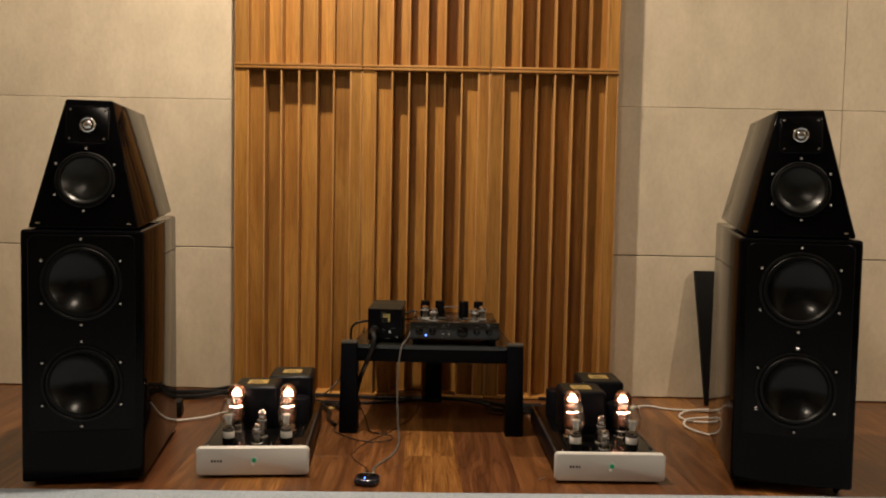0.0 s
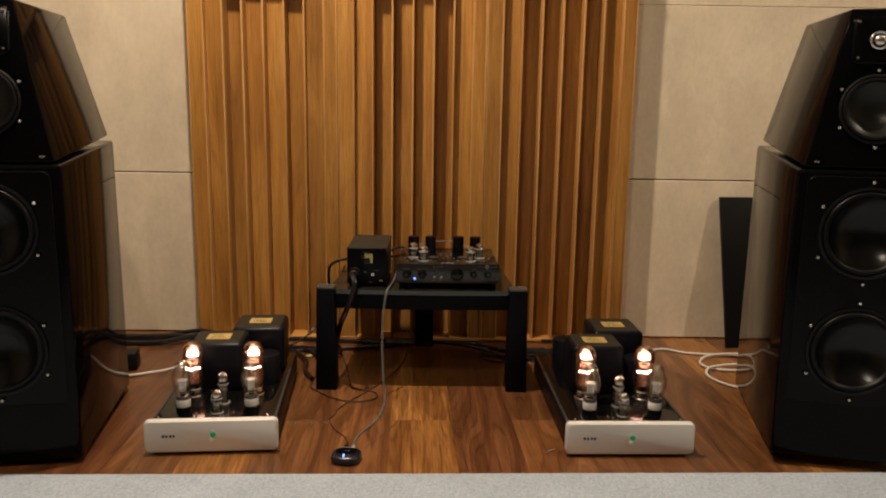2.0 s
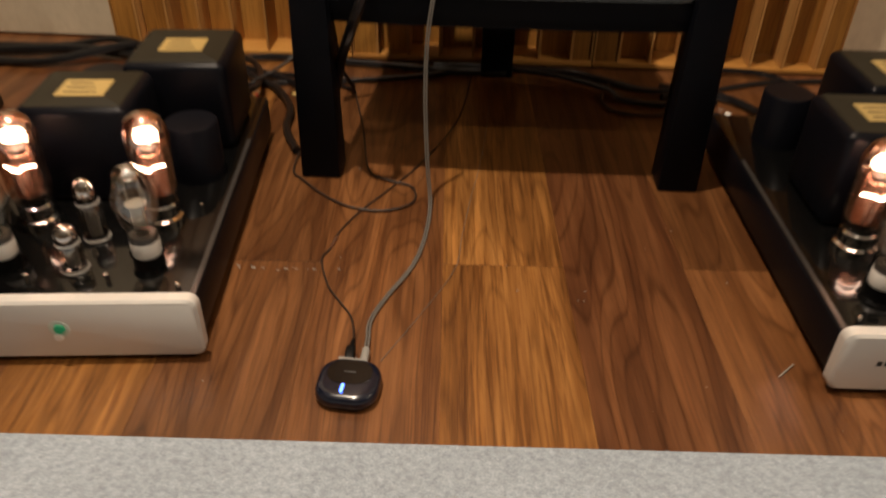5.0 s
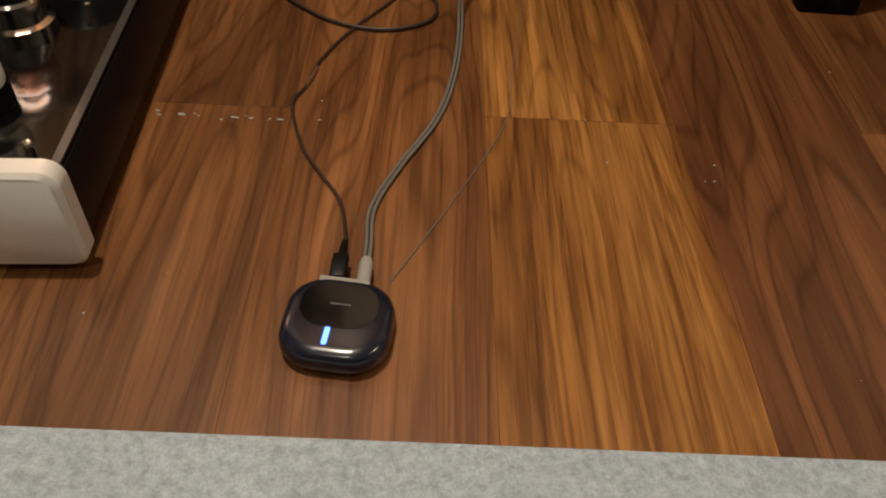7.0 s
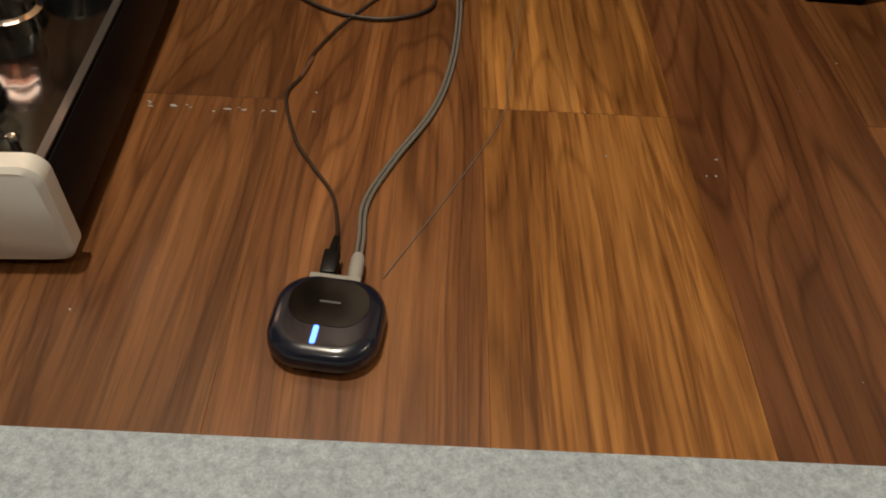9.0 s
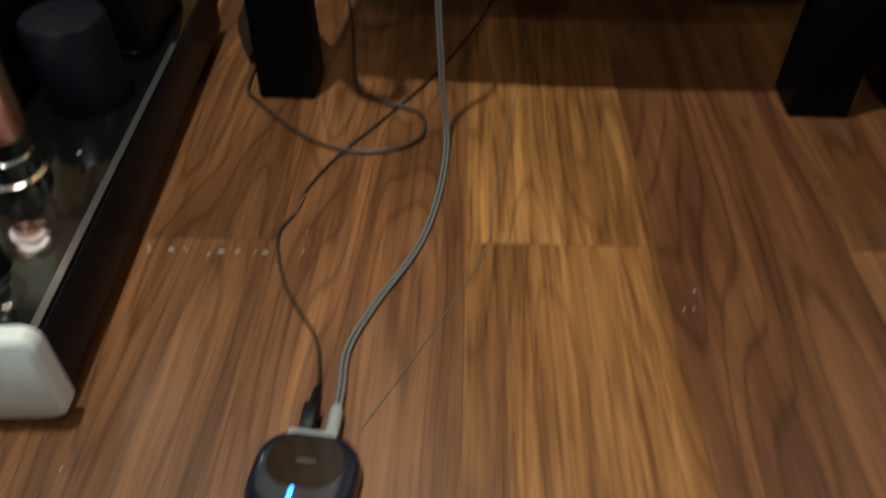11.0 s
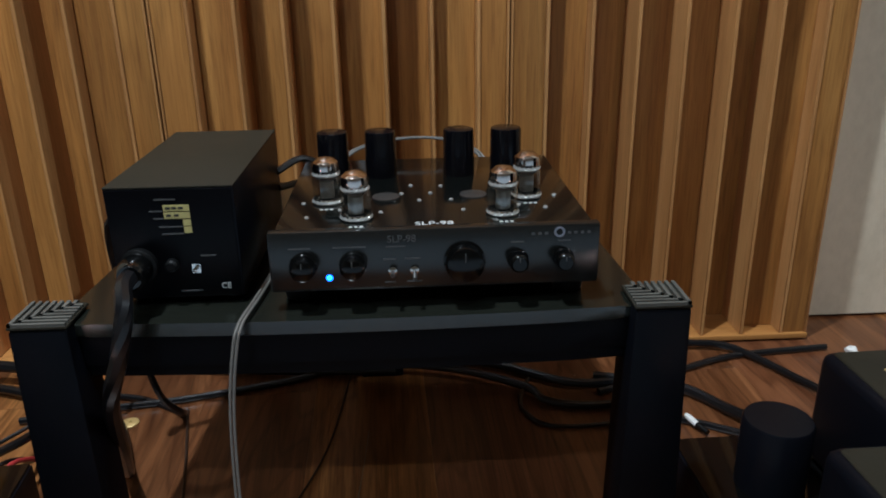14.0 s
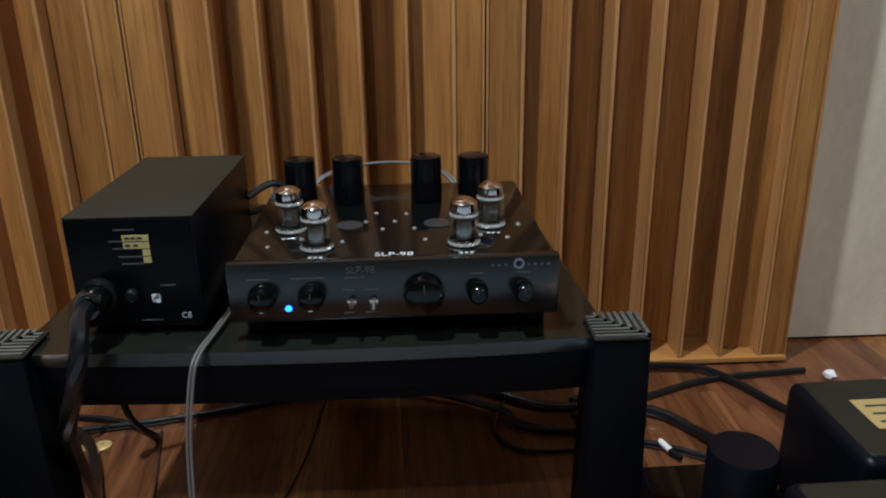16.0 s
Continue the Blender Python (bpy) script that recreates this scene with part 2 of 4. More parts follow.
PLATE_GREY = plain("grey_anode_metal", (0.2, 0.195, 0.18), 0.4, metal=0.5)
PALE_METAL = plain("pale_tube_metal", (0.48, 0.46, 0.41), 0.35, metal=0.4)
SILVER_GLASS = plain("silvered_getter_glass", (0.72, 0.67, 0.64), 0.1, metal=1.0, relief=0.0)
CABLE_BLACK = plain("black_cable_sleeve", (0.005, 0.005, 0.006), 0.3, spec=0.5)
CABLE_GREY = plain("grey_flat_cable", (0.145, 0.135, 0.12), 0.4)
CABLE_WHITE = plain("white_braided_cable", (0.62, 0.58, 0.52), 0.6, wear=0.3, scale=300, relief=0.6)
CABLE_BROWN = plain("brown_thin_lead", (0.03, 0.018, 0.012), 0.4)
BLUE_PLASTIC = plain("dark_blue_gloss_plastic", (0.008, 0.010, 0.02), 0.2, coat=0.2, relief=0.0)
CLEAR_PLUG = plain("grey_plug_plastic", (0.3, 0.29, 0.27), 0.4)


# ---- mesh helpers ----
def link(name, bm, material, smooth=False):
    me = bpy.data.meshes.new(name)
    bmesh.ops.recalc_face_normals(bm, faces=bm.faces)
    bm.to_mesh(me)
    bm.free()
    me.materials.append(material)
    if smooth:
        me.shade_smooth()
        me.set_sharp_from_angle(angle=radians(38))
    return new(name, me)


def part(name, bm, material, parent, label="", smooth=True):
    ob = link(name, bm, material, smooth)
    ob.parent = parent
    return tagged(ob, label)


def thing(name, m, label, category, group="", kind=""):
    e = new(name)
    e.empty_display_size = 0.05
    e.matrix_world = m
    return tagged(e, label, category, group, kind)


def solid(x0, x1, y0, y1, z0, z1, bevel=0.0, segments=2):
    bm = bmesh.new()
    bmesh.ops.create_cube(bm, size=1, matrix=Matrix.Translation(((x0 + x1) / 2, (y0 + y1) / 2, (z0 + z1) / 2))
                          @ Matrix.Diagonal((x1 - x0, y1 - y0, z1 - z0, 1)))
    if bevel:
        bmesh.ops.bevel(bm, geom=bm.edges[:], offset=bevel, segments=segments, affect="EDGES", profile=0.5)
    return bm


def hexa(lower, upper, bevel=0.0, segments=2):
    """A block between two four-cornered rings of points, given the same way round."""
    bm = bmesh.new()
    a = [bm.verts.new(p) for p in lower]
    b = [bm.verts.new(p) for p in upper]
    bm.faces.new(a[::-1])
    bm.faces.new(b)
    for i in range(4):
        j = (i + 1) % 4
        bm.faces.new((a[i], a[j], b[j], b[i]))
    if bevel:
        bmesh.ops.bevel(bm, geom=bm.edges[:], offset=bevel, segments=segments, affect="EDGES", profile=0.5)
    return bm


def punch(bm, circles, segments=40):
    """Cuts round openings (x, z, radius) into the large face that looks to -y."""
    bmesh.ops.recalc_face_normals(bm, faces=bm.faces)
    front = max((f for f in bm.faces if f.normal.y < -0.9), key=lambda f: f.calc_area())
    n, c, edges = front.normal.copy(), front.calc_center_median(), list(front.edges)
    bmesh.ops.delete(bm, geom=[front], context="FACES_ONLY")
    for x, z, r in circles:
        ring = []
        for i in range(segments):
            px, pz = x + r * math.cos(2 * math.pi * i / segments), z + r * math.sin(2 * math.pi * i / segments)
            ring.append(bm.verts.new((px, c.y - (n.x * (px - c.x) + n.z * (pz - c.z)) / n.y, pz)))
        edges += [bm.edges.new((ring[i], ring[(i + 1) % segments])) for i in range(segments)]
    bmesh.ops.triangle_fill(bm, use_beauty=True, use_dissolve=False, edges=edges, normal=n)
    return bm


def lathe(profile, segments=24, m=Matrix()):
    """A turned shape about z from (radius, height) pairs."""
    bm = bmesh.new()
    rings = []
    for r, z in profile:
        if r < 1e-6:
            rings.append([bm.verts.new(m @ Vector((0, 0, z)))])
        else:
            rings.append([bm.verts.new(m @ Vector((r * math.cos(2 * math.pi * i / segments), r * math.sin(2 * math.pi * i / segments), z))) for i in range(segments)])
    for a, b in zip(rings, rings[1:]):
        for i in range(segments):
            j = (i + 1) % segments
            if len(a) == 1 and len(b) > 1:
                bm.faces.new((a[0], b[j], b[i]))
            elif len(b) == 1 and len(a) > 1:
                bm.faces.new((a[i], a[j], b[0]))
            elif len(a) > 1:
                bm.faces.new((a[i], a[j], b[j], b[i]))
    return bm


FRONT = Matrix.Rotation(radians(90), 4, "X")  # turns z towards the viewer, at -y


def at(x, y, z, m=Matrix()):
    return Matrix.Translation((x, y, z)) @ m


def slab(w, h, d, radius, bevel=0.0, m=Matrix(), steps=6, open_back=False):
    """A plate w by h with round corners, d thick, standing on z = 0 of m."""
    bm = bmesh.new()
    pts = []
    for cx, cy, a0 in ((1, 1, 0), (-1, 1, 90), (-1, -1, 180), (1, -1, 270)):
        for k in range(steps + 1):
            a = radians(a0 + 90 * k / steps)
            pts.append((cx * (w / 2 - radius) + radius * math.cos(a), cy * (h / 2 - radius) + radius * math.sin(a)))
    layers = [(1, 0.0), (1, d - bevel), (None, d)] if bevel else [(1, 0.0), (1, d)]
    rings = []
    for k, z in layers:
        sx, sy = (1, 1) if k else ((w - 2 * bevel) / w, (h - 2 * bevel) / h)
        rings.append([bm.verts.new(m @ Vector((x * sx, y * sy, z))) for x, y in pts])
    n = len(pts)
    for a, b in zip(rings, rings[1:]):
        for i in range(n):
            bm.faces.new((a[i], a[(i + 1) % n], b[(i + 1) % n], b[i]))
    if not open_back:
        bm.faces.new(rings[0][::-1])
    bm.faces.new(rings[-1])
    return bm


def curve_points(points, steps=8):
    """A smooth line through points."""
    p = [Vector(q) for q in points]
    p = [2 * p[0] - p[1]] + p + [2 * p[-1] - p[-2]]
    out = []
    for i in range(1, len(p) - 2):
        for k in range(steps):
            t = k / steps
            a, b, c, d = p[i - 1], p[i], p[i + 1], p[i + 2]
            out.append(0.5 * ((2 * b) + (c - a) * t + (2 * a - 5 * b + 4 * c - d) * t * t + (3 * b - a - 3 * c + d) * t ** 3))
    out.append(p[-2])
    return out


def twin(points, radius, gap):
    """Two strands side by side, as one mesh."""
    bm = bmesh.new()
    for sx in (-gap, gap):
        one = tube([(x + sx, y, z) for x, y, z in points], radius)
        me = bpy.data.meshes.new("strand")
        one.to_mesh(me)
        one.free()
        bm.from_mesh(me)
        bpy.data.meshes.remove(me)
    return bm


def tube(points, radius, sides=8, steps=8, flat=1.0):
    """A cable along a smooth line."""
    line = curve_points(points, steps)
    bm = bmesh.new()
    rings = []
    for i, q in enumerate(line):
        t = (line[min(i + 1, len(line) - 1)] - line[max(i - 1, 0)]).normalized()
        side = t.cross(Vector((0, 0, 1)))
        side = side.normalized() if side.length > 0.05 else Vector((1, 0, 0))
        up = side.cross(t).normalized()
        rings.append([bm.verts.new(q + side * (radius * flat * math.cos(2 * math.pi * k / sides)) + up * (radius * math.sin(2 * math.pi * k / sides))) for k in range(sides)])
    for a, b in zip(rings, rings[1:]):
        for k in range(sides):
            bm.faces.new((a[k], a[(k + 1) % sides], b[(k + 1) % sides], b[k]))
    bm.faces.new(rings[0])
    bm.faces.new(rings[-1][::-1])
    return bm


def lettering(name, words, size, m, material, parent, label=""):
    """Raised letters from the built-in font, as a mesh."""
    cu = bpy.data.curves.new(name, "FONT")
    cu.body, cu.size, cu.extrude, cu.align_x, cu.align_y = words, size, 0.0002, "CENTER", "CENTER"
    tmp = bpy.data.objects.new(name, cu)
    me = bpy.data.meshes.new_from_object(tmp)
    bpy.data.objects.remove(tmp)
    me.transform(m)
    me.materials.append(material)
    ob = new(name, me)
    ob.parent = parent
    return tagged(ob, label)


def structure(name, bm, material, label, category):
    return tagged(link(name, bm, material), label, category, kind="structure")


# ---- the room ----
WALL_Y, LEFT_X, RIGHT_X, REAR_Y = 3.247, -2.6, 3.7, -3.2
CARPET_Y = 2.139
sub = structure("floor", solid(LEFT_X, RIGHT_X, REAR_Y, WALL_Y, -0.1, -0.008), DARK_GAP, "reddish brown wood laminate floor with long planks", "floor")
CARPET_EDGE = [CARPET_Y + 0.0305 * (x - 0.2) for x in (LEFT_X, RIGHT_X)]
structure("carpet", hexa([(LEFT_X, REAR_Y, -0.008), (RIGHT_X, REAR_Y, -0.008), (RIGHT_X, CARPET_EDGE[1], -0.008), (LEFT_X, CARPET_EDGE[0], -0.008)],
                         [(LEFT_X, REAR_Y, 0.005), (RIGHT_X, REAR_Y, 0.005), (RIGHT_X, CARPET_EDGE[1], 0.005), (LEFT_X, CARPET_EDGE[0], 0.005)], 0.002), CARPET, "mottled light grey carpet with a straight cut edge", "carpet")
structure("ceiling", solid(LEFT_X, RIGHT_X, REAR_Y, WALL_Y + 0.1, CEILING, CEILING + 0.1), PAINT, "plain off-white ceiling", "ceiling")
structure("wall_left", solid(LEFT_X - 0.1, LEFT_X, REAR_Y, WALL_Y + 0.1, -0.1, CEILING + 0.1), SIDE_PAINT, "plain beige side wall", "wall")
structure("wall_right", solid(RIGHT_X, RIGHT_X + 0.1, REAR_Y, WALL_Y + 0.1, -0.1, CEILING + 0.1), SIDE_PAINT, "plain beige side wall", "wall")
structure("wall_rear", solid(LEFT_X, RIGHT_X, REAR_Y - 0.1, REAR_Y, -0.1, CEILING + 0.1), SIDE_PAINT, "plain beige rear wall", "wall")
back = structure("wall_back", solid(LEFT_X - 0.1, RIGHT_X + 0.1, WALL_Y + 0.012, WALL_Y + 0.15, -0.1, CEILING + 0.1), DARK_GAP, "cream wall of pressed fibre panels with thin joints", "wall")


# ---- acoustic diffusers ----
DIFF_X, DIFF_W, DIFF_FRONT = -0.631, 0.506, 3.169
DEPTHS = [0.0, 0.027, 0.073, 0.058, 0.058, 0.073, 0.027, 0.0]
WELL_EDGES = [0.002, 0.054, 0.119, 0.186, 0.256, 0.327, 0.394, 0.461, 0.504]
FIN = 0.006


def diffuser(x0, z0, z1, depths):
    """A wooden block of upright wells of uneven depth between thin fins."""
    t = thing("acoustic_diffuser", pose(x0, DIFF_FRONT, z0), "golden brown wooden sound diffuser with deep upright wells", "diffuser", "diffusers on the back wall")
    h, deep = z1 - z0, WALL_Y - DIFF_FRONT
    edges = WELL_EDGES
    plate = 0.009
    part("plate", solid(0.001, DIFF_W - 0.001, -0.004, deep, 0, plate, 0.001), PLATE_WOOD, t)
    part("plate", solid(0.001, DIFF_W - 0.001, -0.004, deep, h - plate, h, 0.001), PLATE_WOOD, t)
    for i, d in enumerate(depths):
        part("well_board", solid(edges[i] + FIN / 2, edges[i + 1] - FIN / 2, d + (0.0025 if d == 0 else 0.004), deep, plate, h - plate, 0.0008, 1), DIFF_WOOD, t)
    for i, e in enumerate(edges):
        part("fin", solid(e - FIN / 2 + (0.002 if i == 0 else 0), e + FIN / 2 - (0.002 if i == len(edges) - 1 else 0), 0, deep, plate, h - plate, 0.001, 1), FIN_WOOD, t)
    return t


for k in range(3):
    for z0, z1 in ((0.004, 1.314), (1.317, 2.627)):
        diffuser(DIFF_X + k * DIFF_W, z0, z1, DEPTHS)

# ---- loudspeakers ----


def driver(parent, x, y, z, r, tilt, name, cone_label, paper):
    """A cone in a round rubber surround, with screws round the rim."""
    m = at(x, y, z) @ Matrix.Rotation(radians(tilt), 4, "X") @ FRONT
    d = part(name, lathe([(r * 1.06, 0.0), (r * 1.06, 0.003), (r * 1.0, 0.0045), (r * 0.97, 0.002), (r * 0.97, -0.008)], 40, m), RUBBER, parent, cone_label)
    part("surround", lathe([(r * 0.97, 0.001), (r * 0.93, 0.006), (r * 0.87, 0.006), (r * 0.83, 0.0)], 40, m), RUBBER, d)
    part("cone", lathe([(r * 0.83, 0.0), (r * 0.7, -r * 0.13), (r * 0.5, -r * 0.25), (r * 0.32, -r * 0.33)], 40, m), paper, d)
    part("dust_cap", lathe([(r * 0.34, -r * 0.318), (r * 0.32, -r * 0.326), (r * 0.22, -r * 0.362), (r * 0.11, -r * 0.384), (0, -r * 0.39)], 32, m), paper, d)
    for k in range(6):
        a = radians(60 * k + 30)
        part("screw", lathe([(0.0046, 0.002), (0.0044, 0.0045), (0.0034, 0.0065), (0.0018, 0.0076), (0, 0.008)], 10, m @ at(1.17 * r * math.cos(a), 1.17 * r * math.sin(a), 0)), CHROME, d)


def loudspeaker(m, foot):
    t = thing("floor_loudspeaker", m, "tall glossy black floor loudspeaker with a tapered upper cabinet", "loudspeaker", "pair of loudspeakers")
    w, z0, zt = 0.157, foot, foot + 0.68
    deep = 0.49
    lower = [(-w, 0.0, z0), (w, 0.0, z0), (w, deep, z0), (-w, deep, z0)]
    upper = [(-w, 0.006, zt), (w, 0.006, zt), (w, deep - 0.02, zt + 0.035), (-w, deep - 0.02, zt + 0.035)]
    openings = [(0, z0 + z, 0.0985) for z in (0.542, 0.268)]
    part("bass_cabinet", punch(hexa(lower, upper, 0.009, 3), openings), GLOSS_BLACK, t)
    part("bass_baffle", punch(slab(0.272, 0.53, 0.005, 0.02, 0.002, at(0, 0.0025, z0 + 0.403) @ FRONT, 6, True), openings), SATIN_BLACK, t)
    for z in (0.542, 0.268):
        driver(t, 0, -0.004, z0 + z, 0.098, 0, "woofer", "black paper cone woofer", CONE)
    z1, z2 = zt + 0.004, foot + 1.035
    wb, wt = 0.141, 0.061
    low = [(-wb, 0.016, z1), (wb, 0.016, z1), (wb, 0.485, z1 + 0.042), (-wb, 0.485, z1 + 0.042)]
    top = [(-wt, 0.075, z2), (wt, 0.075, z2), (wt + 0.014, 0.40, z2), (-wt - 0.014, 0.40, z2)]
    part("head_cabinet", punch(hexa(low, top, 0.006, 3), [(0, foot + 0.815, 0.0735)]), GLOSS_BLACK, t)
    lean = math.degrees(math.atan2(0.059, z2 - z1))
    def face(z):
        return 0.016 + 0.059 * (z - z1) / (z2 - z1)
    zm, zw = foot + 0.815, foot + 0.965
    driver(t, 0, face(zm) - 0.004, zm, 0.073, -lean, "midrange", "dark paper cone midrange", GREY_CONE)
    tw = at(0, face(zw) - 0.001, zw) @ Matrix.Rotation(radians(-lean), 4, "X") @ FRONT
    tweeter = part("tweeter", slab(0.112, 0.104, 0.005, 0.014, 0.002, tw), SATIN_BLACK, t, "matt black tweeter plate")
    part("dome", lathe([(0.021, 0.005), (0.019, 0.007), (0.013, 0.004), (0.011, 0.009), (0.006, 0.012), (0, 0.013)], 28, tw), CHROME, tweeter, "silvery dome")
    for sx in (-0.044, 0.044):
        for sy in (-0.04, 0.04):
            part("screw", lathe([(0.004, 0.004), (0.0038, 0.006), (0.0026, 0.0078), (0, 0.0085)], 10, tw @ at(sx, sy, 0)), CHROME, tweeter)
    for sx in (-0.115, 0.115):
        part("stud", lathe([(0.007, 0), (0.007, 0.004), (0.004, 0.006), (0, 0.0065)], 12, at(sx, 0.02, zt + 0.016)), CHROME, t)
    for sx in (-0.13, 0.13):
        for sy in (0.05, deep - 0.05):
            part("foot", lathe([(0.004, 0.0), (0.016, foot * 0.8), (0.016, foot + 0.001)], 12, at(sx, sy, 0)), BLACK_METAL, t)
    return t


loudspeaker(pose(-0.751, 2.15, 0, 0, 0, 9.5), 0.012)
loudspeaker(pose(1.181, 2.19, 0, 0, 0, -11.5), 0.024)

# ---- low table ----
TOP = 0.303
table = thing("low_table", pose(0.18, 2.675, 0), "low black hi-fi table with square legs and ribbed corner caps", "table")


def bowed(w0, w1, y0, y1, z0, z1, bow, bevel, segments=3, n=14):
    """A board whose front edge swells towards the viewer by bow."""
    bm = bmesh.new()
    line = []
    for i in range(n + 1):
        u = 2 * i / n - 1
        line.append((w0 * u, y0 - bow * (1 - u * u)))
    line += [(w1, y1), (-w1, y1)]
    low = [bm.verts.new((x, y, z0)) for x, y in line]
    high = [bm.verts.new((x, y, z1)) for x, y in line]
    bm.faces.new(low[::-1])
    bm.faces.new(high)
    for i in range(len(line)):
        j = (i + 1) % len(line)
        bm.faces.new((low[i], low[j], high[j], high[i]))
    rims = [e for e in bm.edges if abs(e.verts[0].co.z - e.verts[1].co.z) < 1e-6]
    bmesh.ops.bevel(bm, geom=rims, offset=bevel, segments=segments, affect="EDGES", profile=0.5)
    return bm


part("tabletop", bowed(0.278, 0.252, 0.014, 0.478, TOP - 0.013, TOP, 0.011, 0.005, 4), TOP_BLACK, table)
part("apron", bowed(0.262, 0.262, 0.018, 0.044, TOP - 0.046, TOP - 0.0132, 0.008, 0.003, 2), TABLE_BLACK, table)
part("rail", bowed(0.258, 0.258, 0.024, 0.040, TOP - 0.060, TOP - 0.0463, 0.008, 0.002, 2), TABLE_BLACK, table)
for sx in (-1, 1):
    x = sx * 0.2815
    leg = part("leg", hexa([(x - 0.031, -0.008, 0), (x + 0.031, -0.008, 0), (x + 0.031, 0.052, 0), (x - 0.031, 0.052, 0)],
                           [(x - 0.0265, -0.002, TOP + 0.002), (x + 0.0265, -0.002, TOP + 0.002), (x + 0.0265, 0.05, TOP + 0.002), (x - 0.0265, 0.05, TOP + 0.002)], 0.004), TABLE_BLACK, table)
    cap = part("corner_cap", solid(x - 0.0265, x + 0.0265, -0.002, 0.05, TOP + 0.002, TOP + 0.005, 0.001), OLIVE_BLACK, leg, "worn ribbed cap")
    for k in range(7):  # nested angle ribs, open towards the middle of the table
        s0 = 0.0255 - 0.0066 * k
        cy = 0.024
        rib = bmesh.new()
        far = -0.0255
        for a, b, c, d in ((far, s0, -s0, -s0 + 0.0034), (s0 - 0.0034, s0, -s0, 0.0255)):
            if b - a > 0.001 and d - c > 0.001:
                xa, xb = (a, b) if sx > 0 else (-b, -a)
                bmesh.ops.create_cube(rib, size=1, matrix=at(x + (xa + xb) / 2, cy + (c + d) / 2, TOP + 0.0062) @ Matrix.Diagonal((xb - xa, d - c, 0.0034, 1)))
        part("rib", rib, WORN_GREY, leg, smooth=False)
part("leg", solid(-0.032, 0.032, 0.42, 0.474, 0, TOP - 0.0132, 0.004), TABLE_BLACK, table)

# ---- preamplifier ----
BASE = TOP + 0.001


def small_tube(parent, x, y, z, h=0.0475, r=0.0142, shiny=True):
    v = part("vacuum_tube", lathe([(r * 1.02, 0.0), (r * 1.05, 0.003), (r * 0.98, 0.006)], 20, at(x, y, z)), CHROME, parent, "small clear vacuum tube with silvered top")
    part("envelope", lathe([(r * 0.96, 0.004), (r, 0.01), (r, h * 0.56), (r * 0.9, h * 0.62), (r * 0.86, h * 0.66)], 24, at(x, y, z)), GLASS, v)
    part("getter_top", lathe([(r * 0.86, h * 0.66), (r * 0.93, h * 0.75), (r * 0.86, h * 0.88), (r * 0.5, h * 0.97), (0, h)], 24, at(x, y, z)), SILVER_GLASS if shiny else GLASS, v)
    for zr, rr in ((0.001, 1.06), (h * 0.6, 0.93)):
        crown = lathe([(r * rr, zr), (r * rr * 1.06, zr + 0.0015), (r * rr, zr + 0.003)], 36, at(x, y, z))
        for i, w in enumerate(crown.verts):
            if i % 2 and w.co.z > z + zr + 0.002:
                w.co.z += 0.0016
        part("crown_ring", crown, PALE_RING, v, smooth=False)
    part("plates", lathe([(r * 0.5, 0.006), (r * 0.5, h * 0.48), (0, h * 0.48)], 10, at(x, y, z)), PLATE_GREY, v)
    part("mica", lathe([(0, h * 0.53), (r * 0.7, h * 0.53), (r * 0.7, h * 0.54), (0, h * 0.54)], 16, at(x, y, z)), GREY_METAL, v)


pre = thing("preamplifier", pose(0.2545, 2.705, BASE, 0, 0, 0.5), "black preamplifier with four clear tubes, standing on the table", "preamplifier")
part("chassis", solid(-0.144, 0.144, 0.008, 0.255, 0.014, 0.072, 0.002), BLACK_METAL, pre)
part("top_plate", solid(-0.146, 0.146, 0.0075, 0.26, 0.0722, 0.075, 0.001), PLATE_BLACK, pre, "shiny black enamelled top plate")
face = part("front_panel", solid(-0.1515, 0.1515, -0.005, 0.007, 0.018, 0.0765, 0.0026), FACE_BLACK, pre, "black front panel")
for sx in (-0.13, 0.13):
    for sy in (0.03, 0.25):
        part("foot", lathe([(0.014, 0), (0.016, 0.012), (0.016, 0.0145)], 16, at(sx, sy, 0)), RUBBER, pre)


def knob(parent, x, z, r, d=0.016):
    k = part("knob", lathe([(r * 1.1, 0), (r * 1.1, d * 0.15), (r, d * 0.2), (r, d * 0.65), (r * 0.93, d * 0.85), (r * 0.7, d * 0.97), (0, d)], 28, at(x, -0.005, z) @ FRONT), KNOB_BLACK, parent)
    part("pointer", solid(x - 0.0004, x + 0.0004, -0.0054 - d, -0.0045 - d, z + r * 0.25, z + r * 0.7), GREY_INK, k)


for x, r in ((-0.1205, 0.0115), (-0.0755, 0.0115), (0.0265, 0.0175), (0.0755, 0.009), (0.1175, 0.009)):
    knob(pre, x, 0.044, r)
for x in (-0.0395, -0.0195):
    s = part("toggle_switch", lathe([(0.0042, 0), (0.0042, 0.003), (0.002, 0.004), (0.0016, 0.004)], 12, at(x, -0.005, 0.037) @ FRONT), CHROME, pre)
    part("lever", lathe([(0.0016, 0), (0.0022, 0.009), (0, 0.010)], 10, at(x, -0.008, 0.037) @ Matrix.Rotation(radians(125 if x > -0.03 else 95), 4, "X")), GREY_METAL, s)
part("led", lathe([(0.003, 0), (0.0025, 0.0015), (0, 0.002)], 14, at(-0.0975, -0.005, 0.0315) @ FRONT), BLUE_LED, pre, "lit blue indicator")
